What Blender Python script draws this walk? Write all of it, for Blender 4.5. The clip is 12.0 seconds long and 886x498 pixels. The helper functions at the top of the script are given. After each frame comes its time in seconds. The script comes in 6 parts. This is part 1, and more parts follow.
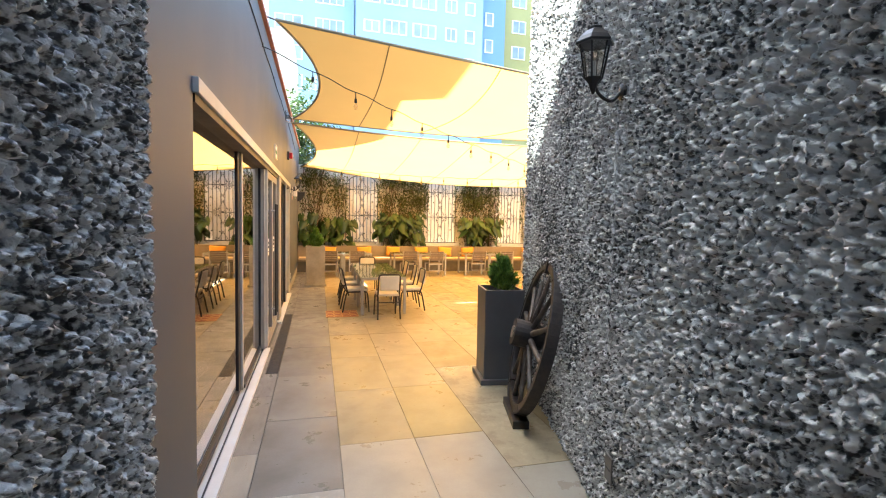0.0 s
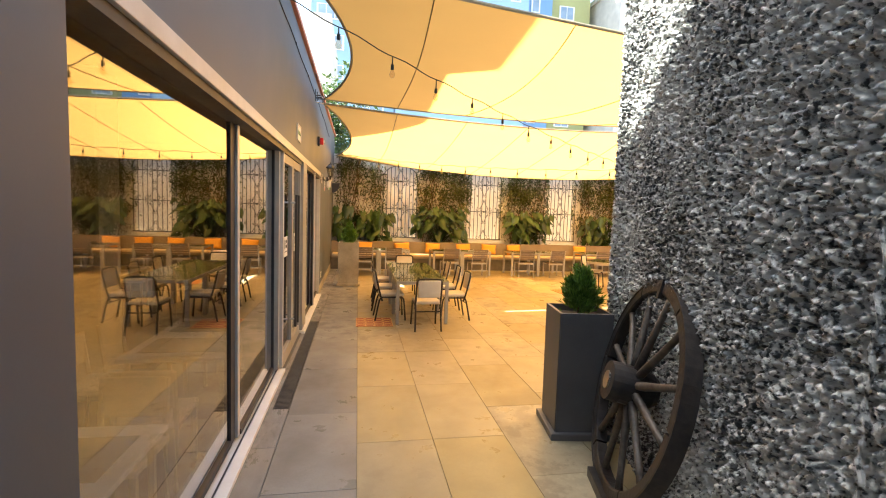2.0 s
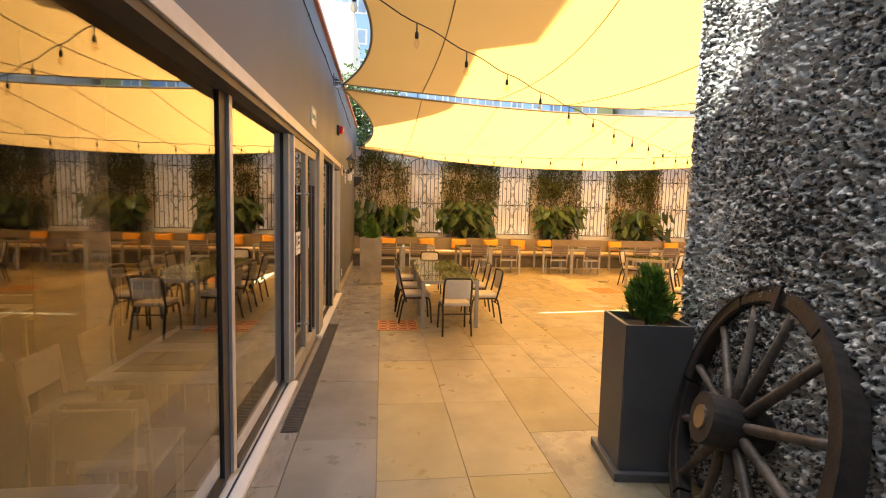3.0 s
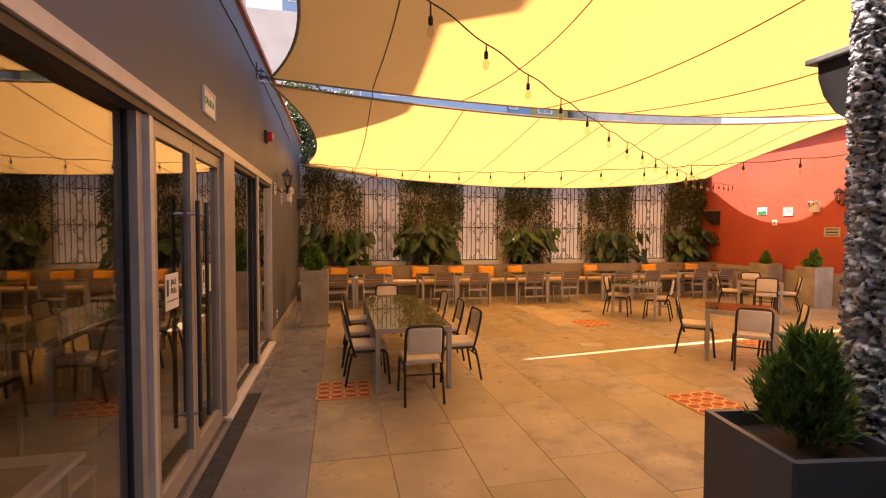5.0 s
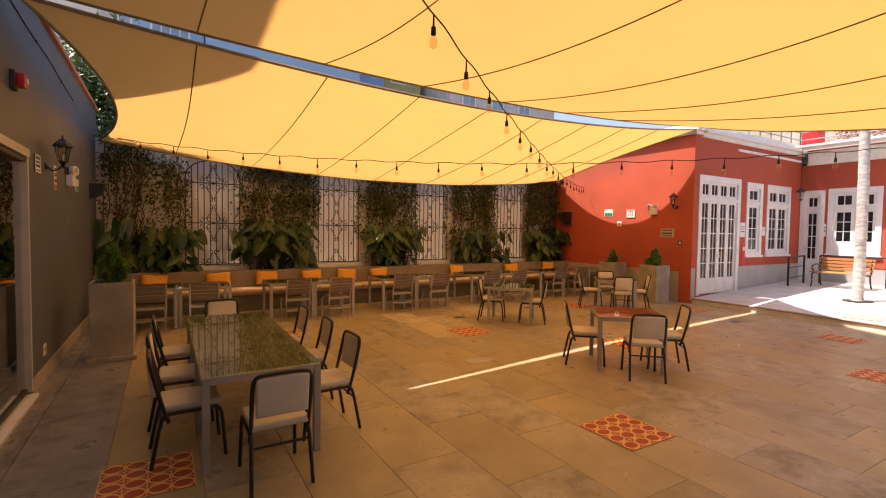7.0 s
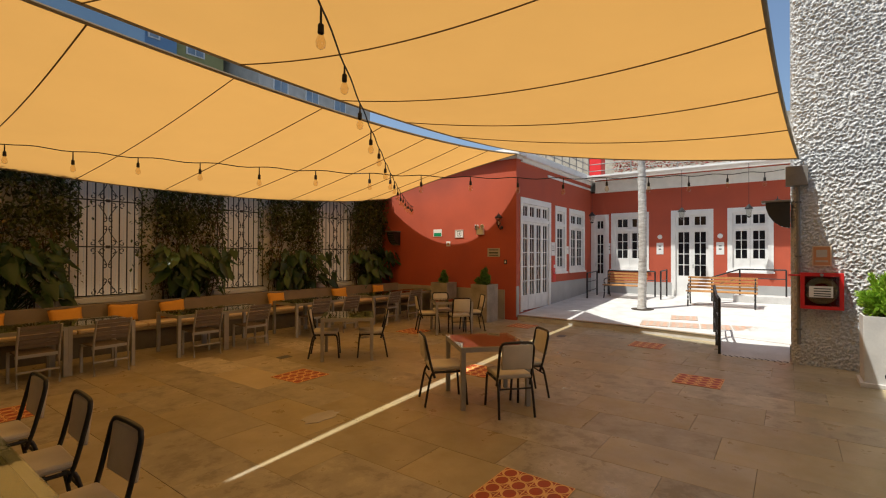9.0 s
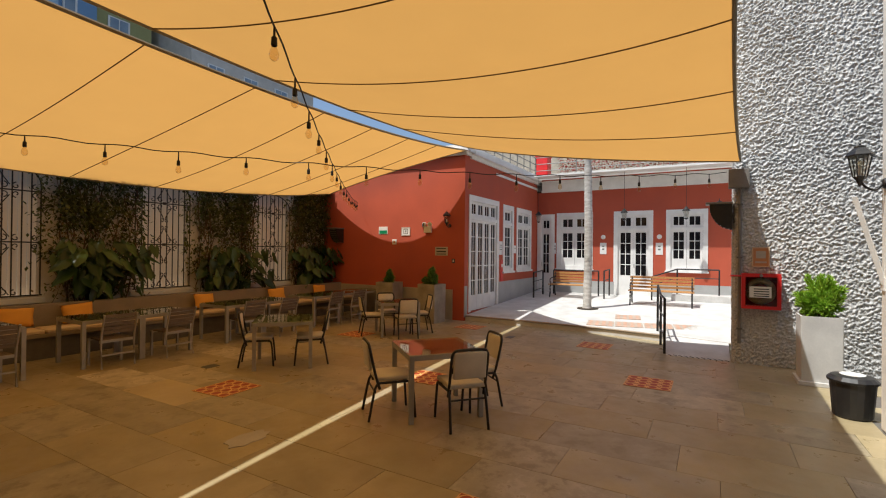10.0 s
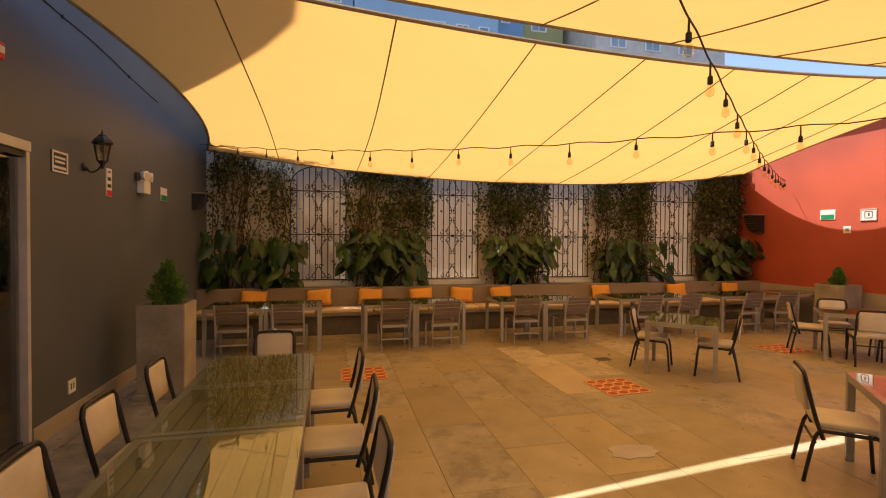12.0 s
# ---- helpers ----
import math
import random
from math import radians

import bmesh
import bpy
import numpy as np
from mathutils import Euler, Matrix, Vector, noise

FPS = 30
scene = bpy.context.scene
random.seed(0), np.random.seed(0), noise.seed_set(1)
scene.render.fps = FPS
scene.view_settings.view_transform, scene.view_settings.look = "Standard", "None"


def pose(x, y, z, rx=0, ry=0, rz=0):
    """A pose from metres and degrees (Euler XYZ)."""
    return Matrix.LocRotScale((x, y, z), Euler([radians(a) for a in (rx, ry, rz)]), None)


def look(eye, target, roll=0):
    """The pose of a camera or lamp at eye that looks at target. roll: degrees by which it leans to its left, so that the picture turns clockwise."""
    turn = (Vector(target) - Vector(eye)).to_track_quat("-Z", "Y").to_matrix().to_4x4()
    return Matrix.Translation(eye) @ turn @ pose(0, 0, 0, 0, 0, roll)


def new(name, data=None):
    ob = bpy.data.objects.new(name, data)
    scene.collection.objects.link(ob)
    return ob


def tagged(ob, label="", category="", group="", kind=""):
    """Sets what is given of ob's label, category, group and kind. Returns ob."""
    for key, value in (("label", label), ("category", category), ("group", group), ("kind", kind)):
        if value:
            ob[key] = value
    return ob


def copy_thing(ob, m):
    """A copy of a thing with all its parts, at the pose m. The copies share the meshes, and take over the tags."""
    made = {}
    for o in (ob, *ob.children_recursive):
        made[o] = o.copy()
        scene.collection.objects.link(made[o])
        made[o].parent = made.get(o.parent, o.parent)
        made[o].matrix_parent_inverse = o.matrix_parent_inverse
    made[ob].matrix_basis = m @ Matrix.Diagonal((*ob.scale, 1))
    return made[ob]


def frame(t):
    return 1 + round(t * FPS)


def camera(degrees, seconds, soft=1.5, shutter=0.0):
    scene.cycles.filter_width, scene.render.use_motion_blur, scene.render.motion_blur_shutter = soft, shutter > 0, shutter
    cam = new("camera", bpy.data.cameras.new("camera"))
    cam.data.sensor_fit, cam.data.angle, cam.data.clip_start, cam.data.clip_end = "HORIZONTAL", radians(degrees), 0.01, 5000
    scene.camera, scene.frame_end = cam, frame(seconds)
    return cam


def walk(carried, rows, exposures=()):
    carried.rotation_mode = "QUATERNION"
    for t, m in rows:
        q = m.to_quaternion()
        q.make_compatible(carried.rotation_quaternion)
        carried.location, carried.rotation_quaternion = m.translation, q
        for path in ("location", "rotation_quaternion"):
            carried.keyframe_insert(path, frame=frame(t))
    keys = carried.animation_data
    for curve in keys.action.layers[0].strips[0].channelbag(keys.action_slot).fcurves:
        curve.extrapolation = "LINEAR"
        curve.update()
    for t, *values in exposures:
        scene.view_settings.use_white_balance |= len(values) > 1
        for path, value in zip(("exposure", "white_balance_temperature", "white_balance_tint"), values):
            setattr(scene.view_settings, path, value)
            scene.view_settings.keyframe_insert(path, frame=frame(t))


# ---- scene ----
cam = camera(87.1, 12.0, soft=1.1)
PATH = [
    (0, (1.047, 0.808, 1.89), (1.567, 2.734, 1.76), 1.3),
    (0.5, (1.166, 1.088, 1.914), (1.637, 3.028, 1.797), 1.3),
    (1, (1.15, 1.46, 1.906), (1.58, 3.408, 1.765), 2.1),
    (1.5, (1.153, 1.776, 1.914), (1.56, 3.729, 1.76), 2.3),
    (2, (1.206, 2.136, 1.907), (1.568, 4.097, 1.746), 2.0),
    (2.5, (1.231, 2.454, 1.903), (1.531, 4.423, 1.723), 2.0),
    (2.7, (1.229, 2.605, 1.875), (1.505, 4.577, 1.693), 2.0),
    (4.3, (1.41, 3.958, 1.832), (1.648, 5.939, 1.689), 0.8),
    (4.5, (1.402, 4.132, 1.852), (1.696, 6.106, 1.735), 0.8),
    (5, (1.463, 4.544, 1.833), (1.897, 6.495, 1.756), 0.3),
    (5.5, (1.539, 4.9, 1.844), (2.108, 6.817, 1.791), 0.5),
    (6, (1.518, 5.294, 1.835), (2.251, 7.154, 1.772), 0.9),
    (6.5, (1.534, 5.628, 1.83), (2.418, 7.421, 1.75), 0.9),
    (7, (1.634, 5.97, 1.846), (2.658, 7.686, 1.766), 0.8),
    (7.5, (1.668, 6.296, 1.836), (2.865, 7.897, 1.771), 1.0),
    (7.7, (1.667, 6.438, 1.848), (2.939, 7.98, 1.792), 0.8),
    (9.3, (2.213, 7.229, 1.836), (3.868, 8.351, 1.853), 0.4),
    (9.5, (2.292, 7.3, 1.859), (3.979, 8.375, 1.87), 0.6),
    (10, (2.445, 7.416, 1.844), (4.178, 8.414, 1.856), 0.6),
    (10.5, (2.705, 7.457, 1.831), (4.395, 8.526, 1.829), 0.3),
    (11, (2.851, 7.547, 1.818), (4.362, 8.857, 1.805), 0.3),
    (11.4, (2.885, 7.722, 1.805), (4.104, 9.306, 1.73), 2.6),
    (11.5, (2.884, 7.746, 1.813), (4.0, 9.406, 1.798), 0.8),
    (12, (2.897, 7.799, 1.824), (3.36, 9.745, 1.789), 0.4),
]
EXPOSURES = [(0.0, 3.3, 6150, 2), (1.5, 3.1, 6300, 2), (2.5, 2.85, 6750, 4), (4.5, 2.15, 6900, 22), (5.5, 1.62, 7100, 36), (6.5, 1.27, 6900, 32), (7.5, 0.87, 6500, 13), (9.5, 0.2, 6150, 6), (10.5, 0.2, 6000, 8), (11.0, 0.45, 6100, 1), (11.5, 0.72, 6120, 7), (12.0, 1.12, 6200, 15)]
walk(cam, [(t, look(eye, target, roll)) for t, eye, target, roll in PATH], EXPOSURES)

# ---- world, sun, exposure ----
SUN_DIR = Vector((0.38, -0.28, -1.0)).normalized()
world = bpy.data.worlds.new("sky")
scene.world = world
world.use_nodes = True
wn = world.node_tree
sky = wn.nodes.new("ShaderNodeTexSky")
sky.sky_type = "NISHITA"
sky.sun_disc = False
sky.sun_elevation = math.asin(-SUN_DIR.z)
sky.sun_rotation = math.atan2(-SUN_DIR.x, -SUN_DIR.y)
sky.air_density, sky.dust_density, sky.ozone_density = 1.0, 2.5, 1.0
bgn = wn.nodes["Background"]
bgn.inputs[1].default_value = 0.12
wn.links.new(sky.outputs[0], bgn.inputs[0])
sun_data = bpy.data.lights.new("sun", "SUN")
sun_data.energy, sun_data.angle, sun_data.color = 5.0, radians(0.55), (1.0, 0.95, 0.865)
sun_lamp = new("sun", sun_data)
sun_lamp.matrix_world = look((0, 0, 30), Vector((0, 0, 30)) + SUN_DIR)


# ---- materials ----
def shader(name):
    m = bpy.data.materials.new(name)
    m.use_nodes = True
    return m, m.node_tree, m.node_tree.nodes["Principled BSDF"]


def surface(name, a, b=None, rough=0.6, metal=0.0, scale=3.0, fine=40.0, bump=0.15, grain=0.35, each=0.0, coat=0.0, stretch=(1, 1, 1), distance=0.01):
    """Two colours mixed by coarse stains and fine grain, with relief, and a shade of its own for each piece."""
    m, t, p = shader(name)
    n, l = t.nodes, t.links
    b = b or tuple(c * 0.75 for c in a)
    co = n.new("ShaderNodeTexCoord")
    mp = n.new("ShaderNodeMapping")
    mp.inputs["Scale"].default_value = stretch
    l.new(co.outputs["Object"], mp.inputs[0])
    n1, n2 = n.new("ShaderNodeTexNoise"), n.new("ShaderNodeTexNoise")
    n1.inputs["Scale"].default_value, n1.inputs["Detail"].default_value = scale, 5
    n2.inputs["Scale"].default_value, n2.inputs["Detail"].default_value = fine, 4
    l.new(mp.outputs[0], n1.inputs[0]), l.new(mp.outputs[0], n2.inputs[0])
    if each:
        oi = n.new("ShaderNodeObjectInfo")
        add = n.new("ShaderNodeVectorMath")
        mul = n.new("ShaderNodeMath")
        mul.operation, mul.inputs[1].default_value = "MULTIPLY", 50
        l.new(oi.outputs["Random"], mul.inputs[0])
        l.new(mp.outputs[0], add.inputs[0]), l.new(mul.outputs[0], add.inputs[1])
        l.new(add.outputs[0], n1.inputs[0])
    mixf = n.new("ShaderNodeMath")
    mixf.operation = "MULTIPLY_ADD"
    mixf.inputs[1].default_value = grain
    l.new(n2.outputs[0], mixf.inputs[0]), l.new(n1.outputs[0], mixf.inputs[2])
    ramp = n.new("ShaderNodeMapRange")
    ramp.inputs[1].default_value, ramp.inputs[2].default_value = 0.35 + grain * 0.35, 0.65 + grain * 0.65
    l.new(mixf.outputs[0], ramp.inputs[0])
    mix = n.new("ShaderNodeMix")
    mix.data_type = "RGBA"
    mix.inputs[6].default_value, mix.inputs[7].default_value = (*b, 1), (*a, 1)
    l.new(ramp.outputs[0], mix.inputs[0])
    out = mix.outputs[2]
    if each:
        hsv = n.new("ShaderNodeHueSaturation")
        mr = n.new("ShaderNodeMapRange")
        mr.inputs[3].default_value, mr.inputs[4].default_value = 1 - each, 1 + each
        l.new(oi.outputs["Random"], mr.inputs[0])
        l.new(mr.outputs[0], hsv.inputs["Value"]), l.new(out, hsv.inputs["Color"])
        out = hsv.outputs[0]
    l.new(out, p.inputs["Base Color"])
    p.inputs["Roughness"].default_value, p.inputs["Metallic"].default_value = rough, metal
    p.inputs["Coat Weight"].default_value = coat
    p.inputs["Coat Roughness"].default_value = 0.08
    rr = n.new("ShaderNodeMapRange")
    rr.inputs[3].default_value, rr.inputs[4].default_value = max(rough - 0.12, 0.03), min(rough + 0.12, 1)
    l.new(mixf.outputs[0], rr.inputs[0]), l.new(rr.outputs[0], p.inputs["Roughness"])
    if bump:
        bp = n.new("ShaderNodeBump")
        bp.inputs["Strength"].default_value, bp.inputs["Distance"].default_value = bump, distance
        l.new(mixf.outputs[0], bp.inputs["Height"]), l.new(bp.outputs[0], p.inputs["Normal"])
    return m


def glass(name, tint=(0.86, 0.88, 0.86), gain=1.0):
    """A clean pane: tinted see-through with a mirror gloss that grows at a slant."""
    m, t, p = shader(name)
    n, l = t.nodes, t.links
    n.remove(p)
    tr, gl, mx, fr = n.new("ShaderNodeBsdfTransparent"), n.new("ShaderNodeBsdfGlossy"), n.new("ShaderNodeMixShader"), n.new("ShaderNodeLayerWeight")
    tr.inputs[0].default_value = (*tint, 1)
    gl.inputs["Roughness"].default_value = 0.01
    fr.inputs[0].default_value = 0.5
    pw, mul = n.new("ShaderNodeMath"), n.new("ShaderNodeMath")
    pw.operation, pw.inputs[1].default_value = "POWER", 3.6
    mul.operation, mul.use_clamp = "MULTIPLY_ADD", True
    mul.inputs[1].default_value, mul.inputs[2].default_value = 0.85 * gain, 0.045 * gain
    l.new(fr.outputs["Facing"], pw.inputs[0]), l.new(pw.outputs[0], mul.inputs[0]), l.new(mul.outputs[0], mx.inputs[0])
    l.new(tr.outputs[0], mx.inputs[1]), l.new(gl.outputs[0], mx.inputs[2])
    l.new(mx.outputs[0], n["Material Output"].inputs[0])
    return m


def cloth_through(name, a, through_colour, share=0.6):
    """Thin cloth or leaf: part of the light is scattered on to the other side."""
    m, t, p = shader(name)
    n, l = t.nodes, t.links
    n.remove(p)
    d, tl, mx = n.new("ShaderNodeBsdfDiffuse"), n.new("ShaderNodeBsdfTranslucent"), n.new("ShaderNodeMixShader")
    co, no, no2, mix, mix2 = n.new("ShaderNodeTexCoord"), n.new("ShaderNodeTexNoise"), n.new("ShaderNodeTexNoise"), n.new("ShaderNodeMix"), n.new("ShaderNodeMix")
    no.inputs["Scale"].default_value, no.inputs["Detail"].default_value = 1.2, 6
    no2.inputs["Scale"].default_value = 220
    l.new(co.outputs["Object"], no.inputs[0]), l.new(co.outputs["Object"], no2.inputs[0])
    for k, (mm, c) in enumerate(((mix, a), (mix2, through_colour))):
        mm.data_type = "RGBA"
        mm.inputs[6].default_value = (*[v * 0.9 for v in c], 1)
        mm.inputs[7].default_value = (*c, 1)
        l.new(no.outputs[0], mm.inputs[0])
    l.new(mix.outputs[2], d.inputs[0]), l.new(mix2.outputs[2], tl.inputs[0])
    bp = n.new("ShaderNodeBump")
    bp.inputs["Strength"].default_value, bp.inputs["Distance"].default_value = 0.1, 0.002
    l.new(no2.outputs[0], bp.inputs["Height"]), l.new(bp.outputs[0], d.inputs["Normal"])
    mx.inputs[0].default_value = share
    l.new(d.outputs[0], mx.inputs[1]), l.new(tl.outputs[0], mx.inputs[2])
    l.new(mx.outputs[0], n["Material Output"].inputs[0])
    return m


def leaf_paint(name, a, b, gloss=0.45):
    """Foliage: each leaf its own green, a little light comes through."""
    m, t, p = shader(name)
    n, l = t.nodes, t.links
    g = n.new("ShaderNodeNewGeometry")
    oi = n.new("ShaderNodeObjectInfo")
    ad = n.new("ShaderNodeMath")
    ad.operation = "ADD"
    fr = n.new("ShaderNodeMath")
    fr.operation = "FRACT"
    l.new(g.outputs["Random Per Island"], ad.inputs[0]), l.new(oi.outputs["Random"], ad.inputs[1]), l.new(ad.outputs[0], fr.inputs[0])
    mix = n.new("ShaderNodeMix")
    mix.data_type = "RGBA"
    mix.inputs[6].default_value, mix.inputs[7].default_value = (*a, 1), (*b, 1)
    l.new(fr.outputs[0], mix.inputs[0]), l.new(mix.outputs[2], p.inputs["Base Color"])
    p.inputs["Roughness"].default_value = gloss
    tl, mx = n.new("ShaderNodeBsdfTranslucent"), n.new("ShaderNodeMixShader")
    l.new(mix.outputs[2], tl.inputs[0])
    mx.inputs[0].default_value = 0.25
    l.new(p.outputs[0], mx.inputs[1]), l.new(tl.outputs[0], mx.inputs[2])
    l.new(mx.outputs[0], n["Material Output"].inputs[0])
    return m


def roughcast(name, dark, light, gloss=0.5):
    """Painted thrown render: mottled grey, its dark and pale specks imitating shaded pits and lit crumbs, with crumbs
    and pits too small to model.
    """
    m, t, p = shader(name)
    n, l = t.nodes, t.links
    co = n.new("ShaderNodeTexCoord")

    def tex(scale, detail, rough=0.5):
        x = n.new("ShaderNodeTexNoise")
        x.inputs["Scale"].default_value, x.inputs["Detail"].default_value, x.inputs["Roughness"].default_value = scale, detail, rough
        l.new(co.outputs["Object"], x.inputs[0])
        return x.outputs[0]
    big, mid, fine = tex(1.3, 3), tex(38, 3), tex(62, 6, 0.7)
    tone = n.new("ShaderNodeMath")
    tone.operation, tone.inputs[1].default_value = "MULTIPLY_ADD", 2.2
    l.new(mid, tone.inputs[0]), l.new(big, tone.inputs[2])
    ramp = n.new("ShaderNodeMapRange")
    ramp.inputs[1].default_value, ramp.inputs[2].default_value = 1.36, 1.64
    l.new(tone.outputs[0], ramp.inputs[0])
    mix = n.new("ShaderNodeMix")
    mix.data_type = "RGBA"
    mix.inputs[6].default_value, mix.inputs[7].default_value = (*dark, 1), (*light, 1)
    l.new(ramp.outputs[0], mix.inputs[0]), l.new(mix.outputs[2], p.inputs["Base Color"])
    p.inputs["Roughness"].default_value = gloss
    bp = n.new("ShaderNodeBump")
    bp.inputs["Strength"].default_value, bp.inputs["Distance"].default_value = 1.0, 0.009
    l.new(fine, bp.inputs["Height"]), l.new(bp.outputs[0], p.inputs["Normal"])
    return m


def stained_slab(name, a, b, stain):
    """Honed cement slabs: each its own tone, some with blotchy crusts and scuffs."""
    m, t, p = shader(name)
    n, l = t.nodes, t.links
    co, oi, sh = n.new("ShaderNodeTexCoord"), n.new("ShaderNodeObjectInfo"), n.new("ShaderNodeVectorMath")
    sh.operation = "MULTIPLY_ADD"
    sh.inputs[1].default_value = (17, 31, 7)
    l.new(oi.outputs["Random"], sh.inputs[0]), l.new(co.outputs["Object"], sh.inputs[2])

    def tex(scale, detail, rough=0.55):
        x = n.new("ShaderNodeTexNoise")
        x.inputs["Scale"].default_value, x.inputs["Detail"].default_value, x.inputs["Roughness"].default_value = scale, detail, rough
        l.new(sh.outputs[0], x.inputs[0])
        return x

    def span(src, lo, hi, to0=0.0, to1=1.0):
        x = n.new("ShaderNodeMapRange")
        for k, v in ((1, lo), (2, hi), (3, to0), (4, to1)):
            x.inputs[k].default_value = v
        l.new(src, x.inputs[0])
        return x.outputs[0]

    def blend(f, c0, c1):
        x = n.new("ShaderNodeMix")
        x.data_type = "RGBA"
        for k, c in ((6, c0), (7, c1)):
            if isinstance(c, tuple):
                x.inputs[k].default_value = (*c, 1)
            else:
                l.new(c, x.inputs[k])
        l.new(f, x.inputs[0])
        return x.outputs[2]

    def times(f, g):
        x = n.new("ShaderNodeMath")
        x.operation = "MULTIPLY"
        l.new(f, x.inputs[0]), l.new(g, x.inputs[1])
        return x.outputs[0]
    cloud, crust, grit = tex(2.2, 6), tex(3.4, 9, 0.68), tex(60, 5)
    base = blend(span(cloud.outputs[0], 0.35, 0.68), a, b)
    base = blend(span(grit.outputs[0], 0.35, 0.75, 0.0, 0.35), base, b)
    some = n.new("ShaderNodeMath")
    some.operation = "FRACT"
    mul = n.new("ShaderNodeMath")
    mul.operation, mul.inputs[1].default_value = "MULTIPLY", 13.7
    l.new(oi.outputs["Random"], mul.inputs[0]), l.new(mul.outputs[0], some.inputs[0])
    spots = times(span(crust.outputs[0], 0.53, 0.60), span(some.outputs[0], 0.45, 0.9, 0.0, 0.6))
    base = blend(spots, base, stain)
    bright = times(span(crust.outputs[0], 0.47, 0.40), span(some.outputs[0], 0.55, 0.85, 0.0, 0.4))
    base = blend(bright, base, tuple(min(1, c * 1.3) for c in a))
    hsv = n.new("ShaderNodeHueSaturation")
    l.new(span(oi.outputs["Random"], 0, 1, 0.90, 1.08), hsv.inputs["Value"]), l.new(base, hsv.inputs["Color"])
    l.new(span(some.outputs[0], 0, 1, 1.15, 0.75), hsv.inputs["Saturation"])
    l.new(hsv.outputs[0], p.inputs["Base Color"])
    l.new(span(crust.outputs[0], 0.35, 0.65, 0.26, 0.50), p.inputs["Roughness"])
    bp = n.new("ShaderNodeBump")
    bp.inputs["Strength"].default_value, bp.inputs["Distance"].default_value = 0.12, 0.004
    l.new(crust.outputs[0], bp.inputs["Height"]), l.new(bp.outputs[0], p.inputs["Normal"])
    return m


